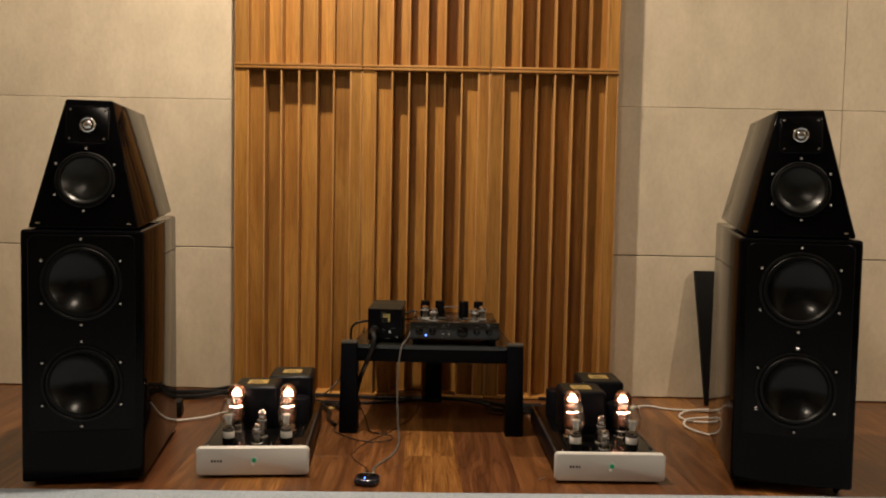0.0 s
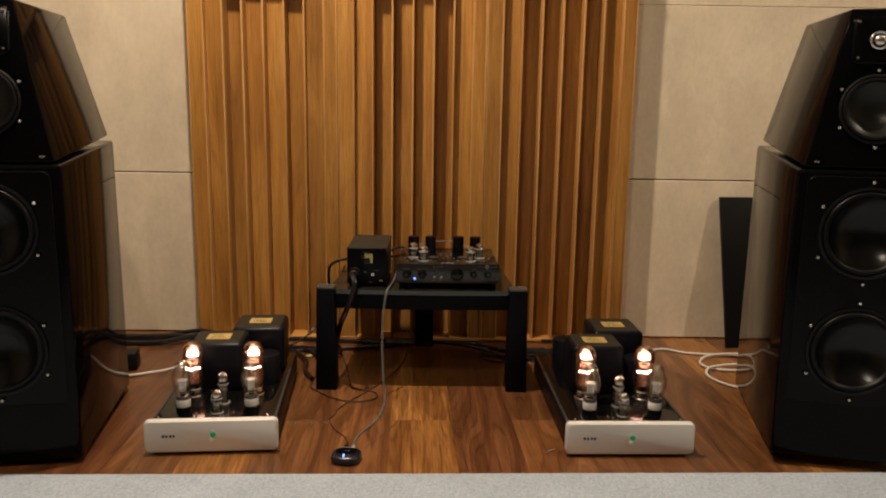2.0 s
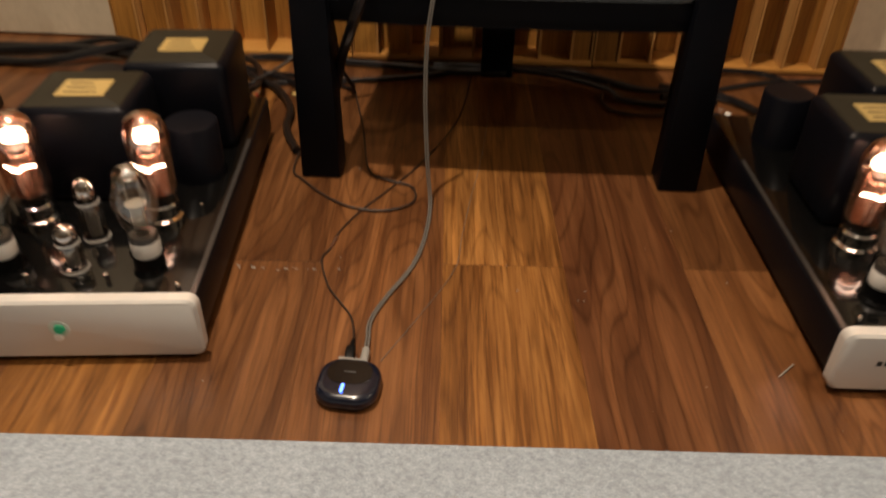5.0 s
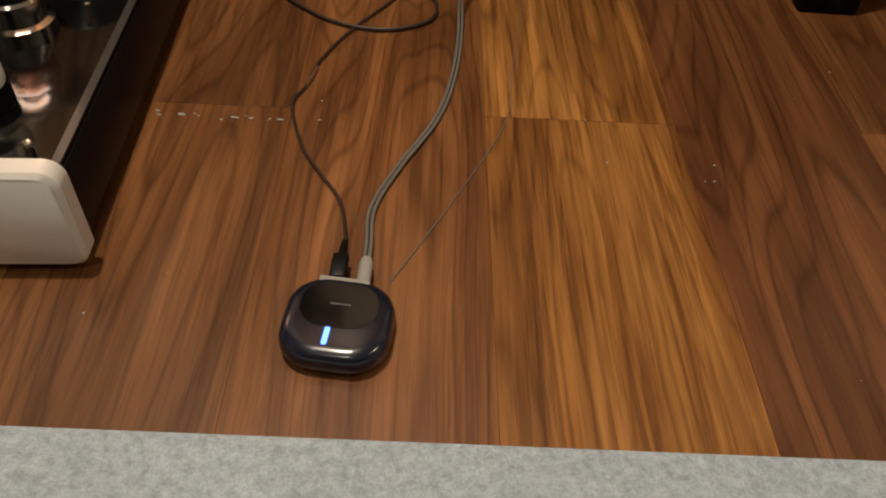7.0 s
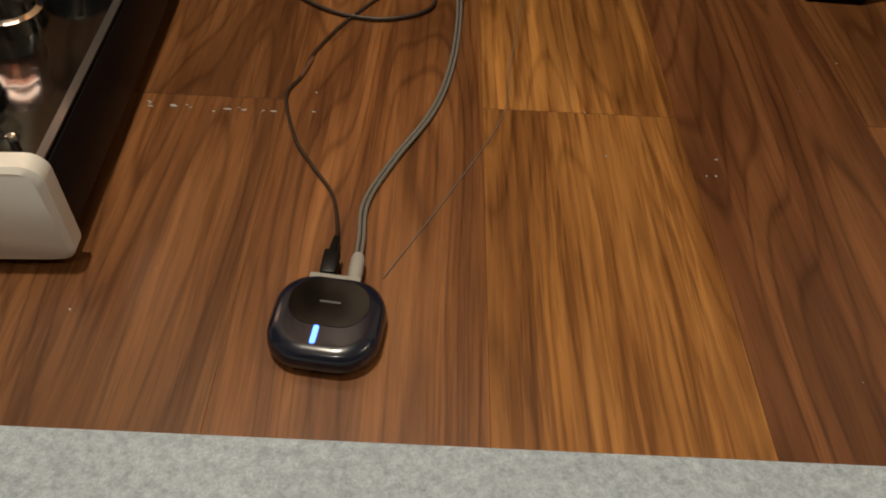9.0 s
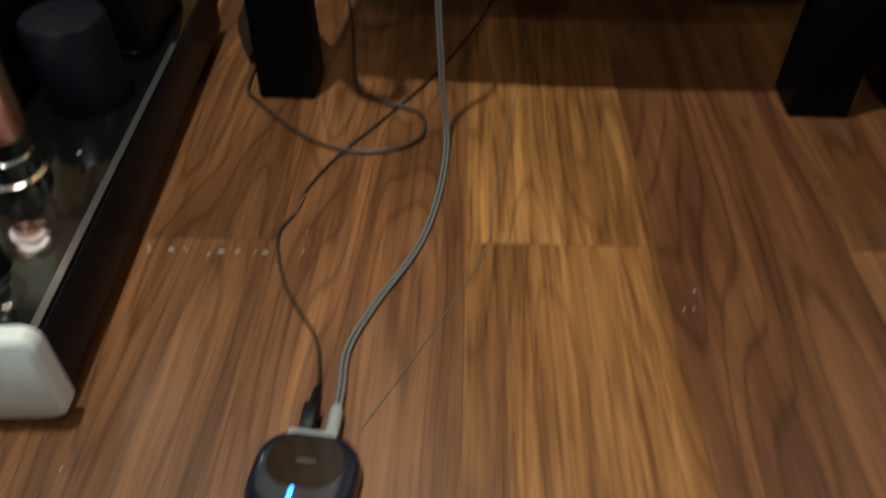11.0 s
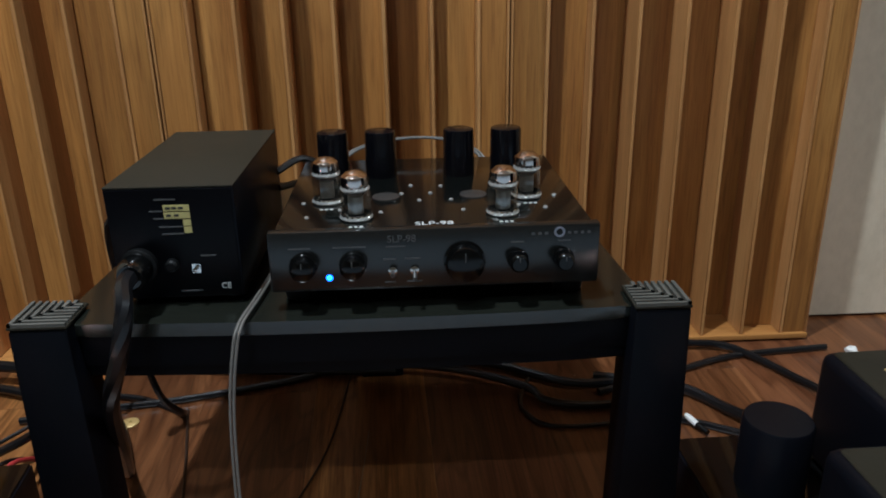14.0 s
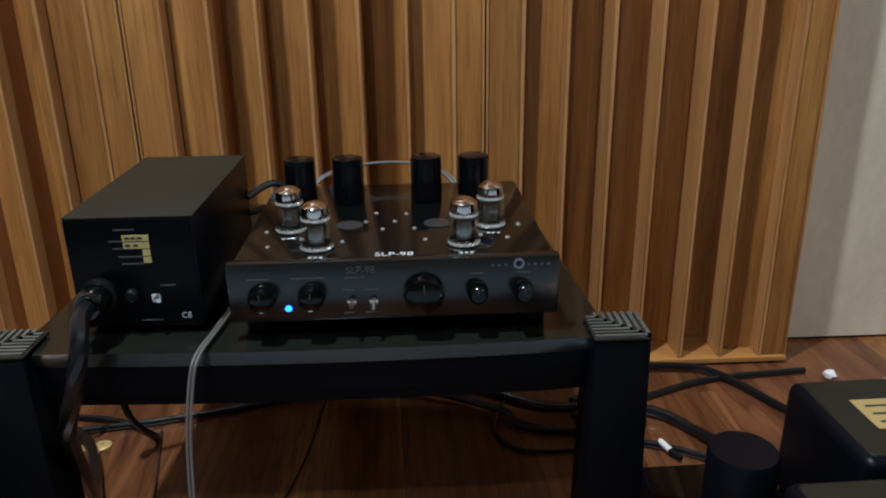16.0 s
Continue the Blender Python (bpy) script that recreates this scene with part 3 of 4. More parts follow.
for x, z, w in ((-0.042, 0.0475, 0.012), (-0.021, 0.0475, 0.014), (-0.042, 0.025, 0.01), (-0.02, 0.025, 0.014), (-0.123, 0.06, 0.02), (-0.078, 0.06, 0.03), (0.075, 0.06, 0.012), (0.118, 0.06, 0.012)):
    part("marking", solid(x - w / 2, x + w / 2, -0.0053, -0.0049, z, z + 0.0013), GREY_INK, pre, smooth=False)
lettering("model_lettering", "SLP-98", 0.0095, at(-0.0305, -0.0052, 0.067) @ FRONT, GREY_INK, pre)
part("marking", solid(-0.045, -0.027, -0.0053, -0.0049, 0.0595, 0.0607), GREY_INK, pre, smooth=False)
emblem = part("emblem", lathe([(0.0032, 0), (0.005, 0), (0.005, 0.0006), (0.0032, 0.0006), (0.0032, 0)], 24, at(0.1135, -0.005, 0.069) @ FRONT), EMBLEM_GREY, pre)
for x0 in (0.088, 0.094, 0.100, 0.121, 0.127, 0.133, 0.139):
    part("marking", solid(x0, x0 + 0.003, -0.0053, -0.0049, 0.0668, 0.0692), GREY_INK, pre, smooth=False)
lettering("top_lettering", "SLP-98", 0.013, at(0.0, 0.012, 0.0753), WHITE_INK, pre)
for x, y in ((-0.0725, 0.034), (-0.104, 0.089), (0.0665, 0.036), (0.0975, 0.09)):
    small_tube(pre, x, y, 0.075)
    for k in range(3):
        part("marking", solid(x - 0.006 + 0.005 * k, x - 0.003 + 0.005 * k, y - 0.026, y - 0.0235, 0.0751, 0.0753), WHITE_INK, pre, smooth=False)
for x, y in ((-0.105, 0.187), (-0.052, 0.187), (0.0355, 0.187), (0.0885, 0.187)):
    part("capacitor", lathe([(0.0178, 0), (0.0172, 0.0485), (0.0167, 0.0508), (0.015, 0.0515), (0, 0.0515)], 28, at(x, y, 0.075)), CAN_BLACK, pre)
for x, y in ((-0.03, 0.11), (0.0, 0.11), (-0.02, 0.14), (0.012, 0.135), (-0.012, 0.085), (0.02, 0.085), (-0.12, 0.04), (0.11, 0.05), (-0.05, 0.05), (0.03, 0.05), (-0.128, 0.085), (0.126, 0.09), (-0.09, 0.06), (0.085, 0.06)):
    part("screw", lathe([(0.0024, 0), (0.002, 0.0014), (0, 0.0018)], 8, at(x, y, 0.075)), PALE_RING, pre)
for x in (-0.046, 0.044):
    part("tube_cover", lathe([(0.014, 0), (0.014, 0.0012), (0.012, 0.0016), (0, 0.0016)], 24, at(x, 0.10, 0.075)), GREY_METAL, pre)

# ---- power supply box ----
psu = thing("power_supply", pose(0.0145, 2.724, BASE), "black power supply box with olive-grey top and yellow stickers, on the table", "power supply")
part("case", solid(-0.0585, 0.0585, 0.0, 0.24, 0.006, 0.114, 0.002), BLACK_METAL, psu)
# top cover in a paler, more olive black than the case sides
part("cover", solid(-0.0585, 0.0585, 0.0, 0.24, 0.1135, 0.1155, 0.0007), OLIVE_BLACK, psu, "olive-grey top cover, paler than the case")
part("end_panel", solid(-0.0565, 0.0565, -0.0015, 0.002, 0.008, 0.113, 0.0006), PANEL_BLACK, psu)
for sx in (-0.045, 0.045):
    for sy in (0.02, 0.23):
        part("foot", lathe([(0.007, 0), (0.008, 0.0065)], 12, at(sx, sy, 0)), RUBBER, psu)
for x0, x1, z0, z1 in ((-0.006, 0.0175, 0.0925, 0.0985), (-0.006, 0.0175, 0.0855, 0.0915), (0.0105, 0.0175, 0.0785, 0.0845), (0.0105, 0.0175, 0.0715, 0.0775)):
    part("sticker", solid(x0, x1, -0.0021, -0.0014, z0, z1), YELLOW, psu, smooth=False)
for x0, z0 in ((-0.004, 0.0945), (0.0015, 0.0945), (0.0075, 0.0945), (-0.004, 0.0875), (0.003, 0.0875)):
    part("marking", solid(x0, x0 + 0.0045, -0.0024, -0.002, z0, z0 + 0.0022), INK, psu, smooth=False)
for x0, x1, z0 in ((-0.013, 0.006, 0.103), (-0.019, -0.007, 0.092), (-0.016, -0.007, 0.085), (-0.012, 0.01, 0.077), (-0.01, 0.01, 0.07), (0.022, 0.036, 0.048), (0.0, 0.02, 0.013)):
    part("marking", solid(x0, x1, -0.0019, -0.0014, z0, z0 + 0.0013), GREY_INK, psu, smooth=False)
lettering("mark_lettering", "CE", 0.008, at(0.0425, -0.0017, 0.0175) @ FRONT, WHITE_INK, psu)
sw = part("toggle_switch", slab(0.008, 0.009, 0.003, 0.001, 0.0, at(0.0175, -0.0015, 0.037) @ FRONT), CHROME, psu)
part("lever", lathe([(0.0018, 0.002), (0.0022, 0.008), (0, 0.009)], 10, at(0.0175, -0.0015, 0.037) @ FRONT), CHROME, sw)
part("fuse_holder", lathe([(0.006, 0), (0.006, 0.006), (0.004, 0.008), (0, 0.008)], 16, at(-0.0045, -0.0015, 0.041) @ FRONT), RUBBER, psu)
socket = part("socket", lathe([(0.017, 0), (0.017, 0.006), (0.014, 0.008), (0, 0.008)], 24, at(-0.0345, -0.0015, 0.041) @ FRONT), RUBBER, psu)
part("collar", lathe([(0.0145, 0.006), (0.015, 0.026), (0.011, 0.032), (0, 0.032)], 24, at(-0.0345, -0.0015, 0.041) @ FRONT), GLASSY_BLACK, psu, "glossy black plug collar")

# ---- power amplifiers ----


def power_amplifier(m):
    t = thing("power_amplifier", m, "tube power amplifier with silver front, glowing tubes and black transformer cans", "amplifier", "pair of power amplifiers")
    part("front_plate", slab(0.314, 0.08, 0.016, 0.012, 0.003, at(0, 0.012, 0.047) @ FRONT), SILVER, t, "brushed silver front plate with rounded corners")
    part("chassis", solid(-0.15, 0.15, 0.012, 0.56, 0.012, 0.07, 0.002), BLACK_METAL, t)
    part("top_plate", solid(-0.148, 0.148, 0.014, 0.558, 0.0702, 0.073, 0.001), GLASSY_BLACK, t, "polished black top plate")
    for sx in (-1, 1):
        part("trim", solid(sx * 0.146 - 0.003, sx * 0.146 + 0.003, 0.014, 0.40, 0.0732, 0.0745), GREY_METAL, t, "thin grey edge trim")
    for sx in (-0.12, 0.12):
        for sy in (0.04, 0.52):
            part("foot", lathe([(0.014, 0), (0.016, 0.0125)], 14, at(sx, sy, 0)), RUBBER, t)
    badge = part("badge", lathe([(0, 0.0), (0.0065, 0.0), (0.0058, 0.003), (0, 0.0042)], 20, at(0.0045, -0.0046, 0.051) @ FRONT), GREEN, t, "green jewel light")
    part("bezel", lathe([(0, 0.0), (0.0115, 0.0), (0.011, 0.001), (0.0075, 0.0012), (0, 0.0006)], 24, at(0.003, -0.004, 0.05) @ FRONT), BEZEL, badge, "pale teal bezel")
    part("button", lathe([(0.005, 0.0), (0.0045, 0.003), (0, 0.0035)], 16, at(0.001, -0.0048, 0.039) @ FRONT), CERAMIC, t, "small white button")
    for k, w in enumerate((0.006, 0.005, 0.006, 0.005)):
        x0 = -0.115 + 0.0085 * k
        part("marking", solid(x0, x0 + w, -0.0044, -0.0038, 0.045, 0.0515), INK, t, smooth=False)
    for x in (-0.083, 0.083):  # front tubes on white bases
        s = 0.0732
        v = part("vacuum_tube", lathe([(0.018, 0), (0.018, 0.016), (0.02, 0.018)], 24, at(x, 0.085, s)), RUBBER, t, "clear balloon vacuum tube on a white base")
        part("base", lathe([(0.0165, 0.016), (0.017, 0.018), (0.017, 0.034), (0.0165, 0.036), (0.012, 0.036)], 24, at(x, 0.085, s)), CERAMIC, v, "white ceramic base")
        part("collar", lathe([(0.0165, 0.036), (0.0165, 0.042), (0.015, 0.044), (0.008, 0.044)], 24, at(x, 0.085, s)), GREY_METAL, v)
        for sx in (-0.008, 0.008):
            part("support_rod", lathe([(0.0006, 0.044), (0.0006, 0.118)], 6, at(x + sx, 0.085, s)), CHROME, v)
        part("envelope", lathe([(0.0155, 0.042), (0.0175, 0.052), (0.0225, 0.066), (0.0255, 0.081), (0.0245, 0.096), (0.0195, 0.108), (0.0178, 0.116), (0.0165, 0.124), (0.0105, 0.1305), (0, 0.133)], 28, at(x, 0.085, s)), GLASS, v)
        part("plates", solid(x - 0.007, x + 0.007, 0.082, 0.088, s + 0.054, s + 0.080, 0.001), PALE_METAL, v)
        part("spacer", lathe([(0, 0.083), (0.012, 0.083), (0.012, 0.084), (0, 0.084)], 16, at(x, 0.085, s)), PALE_METAL, v)
        part("getter", lathe([(0.009, 0.118), (0.0105, 0.117), (0.0105, 0.1185), (0.009, 0.1195), (0.009, 0.118)], 16, at(x, 0.085, s)), CHROME, v)
    for x in (-0.077, 0.077):  # large glowing tubes behind
        s, y = 0.0732, 0.175
        v = part("power_tube", lathe([(0.026, 0), (0.026, 0.012), (0.022, 0.014), (0.022, 0.03), (0.02, 0.032)], 24, at(x, y, s)), CHROME, t, "large glowing power tube")
        part("envelope", lathe([(0.019, 0.03), (0.023, 0.038), (0.0255, 0.055), (0.0255, 0.1), (0.0265, 0.108), (0.0275, 0.12), (0.0262, 0.132), (0.021, 0.144), (0.012, 0.151), (0, 0.154)], 32, at(x, y, s)), SMOKED, v)
        part("anode", lathe([(0.014, 0.042), (0.017, 0.045), (0.017, 0.098), (0.0145, 0.103), (0, 0.103)], 14, at(x, y, s)), COPPER, v, "copper-coloured anode")
        part("spacer", lathe([(0, 0.107), (0.012, 0.107), (0.012, 0.108), (0, 0.108)], 20, at(x, y, s)), GREY_METAL, v)
        turns = [(x + 0.0125 * math.cos(k * 1.3), y + 0.011 * math.sin(k * 1.3), s + 0.117 + 0.0008 * k) for k in range(13)]
        part("getter_coat", lathe([(0.0255, 0.112), (0.0268, 0.120), (0.0255, 0.131), (0.0205, 0.1425), (0.0115, 0.1495), (0, 0.1525)], 28, at(x, y, s)), COPPER_COAT, v, "coppery getter film inside the dome")
        part("filament", tube(turns, 0.0028, 6, 4), FILAMENT, v, "white-hot filament")
        part("lower_filament", tube([(x - 0.018, y - 0.006, s + 0.084), (x - 0.008, y - 0.0175, s + 0.087), (x + 0.001, y - 0.019, s + 0.084), (x + 0.009, y - 0.0165, s + 0.088), (x + 0.018, y - 0.006, s + 0.086)], 0.0017, 6, 4), FILAMENT, v, "orange filament glow")
        for sx in (-0.011, 0.011):
            part("support_rod", lathe([(0.0008, 0.03), (0.0008, 0.124)], 6, at(x + sx, y, s)), CHROME, v)
    for x, y in ((0.0, 0.075), (0.004, 0.14)):
        small_tube(t, x, y, 0.073, 0.062 if y < 0.1 else 0.085, 0.0145)
    for x, y in ((-0.13, 0.03), (0.13, 0.03), (-0.045, 0.05), (0.045, 0.05), (0.12, 0.2)):
        part("terminal", lathe([(0.003, 0), (0.003, 0.012), (0, 0.013)], 8, at(x, y, 0.073)), CHROME, t)
    for name, x0, x1, y0, y1, z1 in (("front_transformer_can", -0.1, 0.04, 0.225, 0.355, 0.205), ("rear_transformer_can", -0.012, 0.132, 0.37, 0.52, 0.205)):
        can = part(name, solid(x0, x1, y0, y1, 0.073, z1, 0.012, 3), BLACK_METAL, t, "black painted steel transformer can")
        # thin top plate, paler and browner than the can it sits on
        part("lid", slab(x1 - x0 - 0.018, y1 - y0 - 0.018, 0.0016, 0.006, 0.001, at((x0 + x1) / 2, (y0 + y1) / 2, z1 - 0.0008)), OLIVE_BLACK, can, "thin olive-black plate on the can top")
        cx, cy = (x0 + x1) / 2, (y0 + y1) / 2
        label = part("label_plate", solid(cx - 0.031, cx + 0.031, cy - 0.026, cy + 0.026, z1 + 0.0006, z1 + 0.0014), GOLD, can, "gold label plate", smooth=False)
        for k in range(3):
            part("marking", solid(cx - 0.022, cx + 0.02 - 0.006 * k, cy - 0.016 + 0.014 * k, cy - 0.013 + 0.014 * k, z1 + 0.0013, z1 + 0.0017), DARK_GAP, can, smooth=False)
    for x, y in ((0.094, 0.30), (-0.075, 0.47)):
        part("capacitor", lathe([(0.036, 0), (0.036, 0.078), (0.034, 0.081), (0, 0.081)], 32, at(x, y, 0.073)), BLACK_METAL, t)
    return t


power_amplifier(pose(-0.313, 2.236, 0, 0, 0, 5))
power_amplifier(pose(0.696, 2.247, 0, 0, 0, 1.5))

# ---- streaming puck on the floor ----
puck = thing("wireless_receiver", pose(0.013, 2.209, 0, 0, 0, -4), "small dark wireless receiver with a lit blue mark", "receiver")
def pillow(w, h, layers, radius, m=Matrix(), steps=8):
    """A rounded-square pebble from (scale, height) layers."""
    bm = bmesh.new()
    rings = []
    for k, z in layers:
        ring = []
        for cx, cy, a0 in ((1, 1, 0), (-1, 1, 90), (-1, -1, 180), (1, -1, 270)):
            for i in range(steps + 1):
                a = radians(a0 + 90 * i / steps)
                ring.append(bm.verts.new(m @ Vector((k * (cx * (w / 2 - radius) + radius * math.cos(a)), k * (cy * (h / 2 - radius) + radius * math.sin(a)), z))))
        rings.append(ring)
    n = len(rings[0])
    for a, b in zip(rings, rings[1:]):
        for i in range(n):
            bm.faces.new((a[i], a[(i + 1) % n], b[(i + 1) % n], b[i]))
    bm.faces.new(rings[0][::-1])
    bm.faces.new(rings[-1])
    return bm


part("shell", pillow(0.07, 0.066, [(0.86, 0.0), (0.95, 0.003), (1.0, 0.008), (0.995, 0.012), (0.96, 0.0165), (0.88, 0.0192), (0.7, 0.0201)], 0.024), BLUE_PLASTIC, puck)
part("top_inlay", pillow(0.05, 0.036, [(1.0, 0.0200), (0.98, 0.0204)], 0.0165, at(0.0, 0.0085, 0)), GLASSY_BLACK, puck)
part("led", slab(0.0032, 0.013, 0.0008, 0.0012, 0.0, at(-0.0035, -0.0165, 0.02005)), BLUE_LED, puck, "lit blue mark")
part("socket_recess", solid(-0.018, 0.015, 0.0235, 0.0325, 0.006, 0.0192, 0.001), CLEAR_PLUG, puck)
part("marking", solid(-0.006, 0.007, 0.008, 0.0095, 0.0203, 0.0206), GREY_INK, puck, smooth=False)

# ---- leaning board ----
board = thing("leaning_board", pose(1.367, 3.132, 0, -9.6, 0, 0), "matt black panel leaning on the cream wall", "panel")
part("face", hexa([(-0.104, 0, 0), (0.104, 0, 0), (0.104, 0.018, 0), (-0.104, 0.018, 0)], [(-0.137, 0, 0.54), (0.137, 0, 0.54), (0.137, 0.018, 0.54), (-0.137, 0.018, 0.54)], 0.002), RUBBER, board)


# ---- cables and small things on the floor ----


def cable(points, radius, material, label, name="cable", flat=1.0):
    bm = tube(points, radius) if flat == 1.0 else twin(points, radius * 0.85, radius * 0.75 * flat)
    ob = link(name, bm, material, True)
    return tagged(ob, label, "cable")


power = cable([(-0.020, 2.694, 0.346), (-0.019, 2.672, 0.343), (-0.014, 2.652, 0.328), (-0.022, 2.645, 0.29), (-0.040, 2.656, 0.245), (-0.062, 2.70, 0.19), (-0.09, 2.77, 0.10), (-0.13, 2.86, 0.02), (-0.2, 3.0, 0.009), (-0.33, 3.08, 0.009)],
              0.0078, CABLE_BLACK, "thick black power cable plugged into the power supply", "power_cable")
cable([(0.095, 2.93, 0.312), (0.091, 2.80, 0.31), (0.085, 2.72, 0.309), (0.079, 2.668, 0.307), (0.074, 2.655, 0.285), (0.068, 2.645, 0.23), (0.067, 2.632, 0.15), (0.072, 2.612, 0.06), (0.078, 2.585, 0.008), (0.075, 2.505, 0.0035), (0.063, 2.438, 0.0035), (0.037, 2.373, 0.0035), (0.022, 2.325, 0.0035), (0.0235, 2.285, 0.005), (0.0245, 2.243, 0.010)],
      0.0016, CABLE_GREY, "flat grey twin signal cable hanging off the table", "signal_cable", 1.4)
part("plug", lathe([(0, 0), (0.0048, 0), (0.0048, 0.02), (0.0036, 0.024), (0, 0.024)], 16, at(0.0245, 2.243, 0.0105) @ Matrix.Rotation(radians(-92), 4, "X")), CLEAR_PLUG, bpy.data.objects["signal_cable"], "grey jack plug")
cable([(0.007, 2.245, 0.011), (0.007, 2.285, 0.006), (-0.003, 2.33, 0.002), (-0.024, 2.362, 0.002), (-0.043, 2.393, 0.002), (-0.060, 2.445, 0.003), (-0.053, 2.475, 0.002), (-0.047, 2.515, 0.002), (-0.026, 2.57, 0.002), (0.012, 2.64, 0.002), (0.06, 2.74, 0.002), (0.11, 2.9, 0.002), (0.13, 3.1, 0.002)],
      0.0014, CABLE_BROWN, "thin dark brown lead on the floor", "usb_lead")
lead = bpy.data.objects["usb_lead"]
part("plug", solid(0.0015, 0.0125, 2.247, 2.268, 0.006, 0.0145, 0.002), RUBBER, lead, "small black plug")
part("bare_strand", tube([(-0.0535, 2.473, 0.0026), (-0.0505, 2.488, 0.0026), (-0.048, 2.503, 0.0026)], 0.00145), COPPER, lead, "worn stretch with bare brassy strand")
part("plug_sleeve", lathe([(0.0035, 0), (0.0022, 0.018), (0, 0.018)], 10, at(0.007, 2.266, 0.0095) @ Matrix.Rotation(radians(-96), 4, "X")), RUBBER, lead)
cable([(-0.15, 2.80, 0.003), (-0.15, 2.69, 0.003), (-0.128, 2.655, 0.003), (-0.085, 2.61, 0.003), (-0.04, 2.58, 0.003), (0.01, 2.574, 0.003), (0.05, 2.60, 0.003), (0.046, 2.645, 0.003), (0.0, 2.665, 0.0045), (-0.03, 2.70, 0.003), (-0.06, 2.85, 0.003), (-0.1, 3.02, 0.003)],
      0.0018, CABLE_BROWN, "dark lead looped by the table leg", "looped_lead")
cable([(0.165, 2.95, 0.001), (0.16, 2.841, 0.001), (0.150, 2.72, 0.001), (0.139, 2.63, 0.001), (0.128, 2.52, 0.001), (0.121, 2.441, 0.001), (0.085, 2.35, 0.001), (0.042, 2.256, 0.001)],
      0.0004, CABLE_GREY, "hair-thin clear wire on the floor", "thin_wire")
BACK_CABLES = [
    ([(0.60, 3.15, 0.012), (0.68, 3.148, 0.012), (0.745, 3.13, 0.010), (0.807, 3.028, 0.008), (0.85, 2.90, 0.02), (0.83, 2.80, 0.04)], 0.006),
    ([(0.50, 3.02, 0.006), (0.60, 3.055, 0.006), (0.653, 3.079, 0.006), (0.743, 3.112, 0.006), (0.90, 3.13, 0.006)], 0.005),
    ([(0.50, 3.055, 0.012), (0.58, 3.03, 0.012), (0.629, 3.009, 0.010), (0.669, 2.953, 0.010), (0.71, 2.86, 0.03), (0.71, 2.79, 0.05)], 0.008),
    ([(0.52, 2.97, 0.006), (0.603, 2.937, 0.006), (0.645, 2.914, 0.006), (0.69, 2.86, 0.02), (0.68, 2.79, 0.04)], 0.005),
    ([(0.05, 3.13, 0.009), (0.20, 3.125, 0.009), (0.335, 3.116, 0.009), (0.457, 3.046, 0.009), (0.533, 3.044, 0.009), (0.60, 3.06, 0.009)], 0.007),
    ([(0.15, 3.115, 0.02), (0.30, 3.08, 0.016), (0.395, 3.03, 0.012), (0.415, 3.002, 0.008), (0.46, 2.985, 0.007), (0.518, 2.985, 0.007), (0.60, 3.0, 0.007)], 0.006),
    ([(0.40, 3.05, 0.016), (0.383, 3.01, 0.006), (0.386, 2.974, 0.004), (0.419, 2.940, 0.004), (0.507, 2.944, 0.004), (0.57, 2.99, 0.004)], 0.003),
    ([(-0.33, 3.0, 0.006), (-0.206, 3.026, 0.006), (-0.105, 3.044, 0.006), (0.02, 3.08, 0.006), (0.12, 3.12, 0.006)], 0.005),
    ([(-0.36, 3.13, 0.01), (-0.274, 3.143, 0.01), (-0.119, 3.128, 0.01), (0.06, 3.105, 0.01), (0.2, 3.10, 0.01)], 0.007),
    ([(-0.45, 3.10, 0.012), (-0.34, 3.06, 0.012), (-0.25, 2.99, 0.010), (-0.20, 2.90, 0.010), (-0.19, 2.82, 0.008), (-0.155, 2.74, 0.008)], 0.007),
    ([(-0.40, 3.14, 0.02), (-0.31, 3.08, 0.02), (-0.27, 2.95, 0.03), (-0.30, 2.85, 0.045), (-0.33, 2.79, 0.05)], 0.006),
    ([(-1.30, 3.05, 0.014), (-1.05, 3.10, 0.014), (-0.85, 3.12, 0.014), (-0.70, 3.14, 0.014), (-0.56, 3.11, 0.014), (-0.44, 3.03, 0.014), (-0.40, 2.90, 0.03), (-0.40, 2.79, 0.05)], 0.011),
    ([(-1.35, 2.98, 0.009), (-1.1, 3.03, 0.009), (-0.9, 3.07, 0.009), (-0.74, 3.07, 0.012), (-0.60, 3.12, 0.03), (-0.48, 3.13, 0.03), (-0.36, 3.11, 0.03)], 0.009),
    ([(-0.9, 3.16, 0.008), (-0.75, 3.17, 0.008), (-0.62, 3.15, 0.034), (-0.50, 3.08, 0.03), (-0.42, 2.98, 0.02), (-0.42, 2.84, 0.04)], 0.007),
]
for points, radius in BACK_CABLES:
    tagged(cable(points, radius, CABLE_BLACK, "black cable lying along the wall"), group="black cables behind the amplifiers")
cable([(-0.30, 3.07, 0.006), (-0.18, 3.05, 0.006), (-0.10, 3.0, 0.008), (-0.11, 2.95, 0.07), (-0.12, 2.93, 0.18), (-0.125, 2.915, 0.30), (-0.11, 2.91, 0.335), (-0.07, 2.93, 0.345), (-0.03, 2.962, 0.345)], 0.0045, CABLE_BLACK, "black lead rising behind the power supply", "mains_lead")
cable([(0.072, 2.955, 0.37), (0.10, 2.985, 0.378), (0.135, 2.99, 0.36), (0.15, 2.972, 0.35)], 0.0045, CABLE_BLACK, "black lead between power supply and preamplifier", "link_lead")
cable([(0.072, 2.955, 0.35), (0.11, 3.0, 0.345), (0.16, 2.995, 0.335), (0.18, 2.97, 0.33)], 0.0045, CABLE_BLACK, "black lead between power supply and preamplifier", "link_lead")
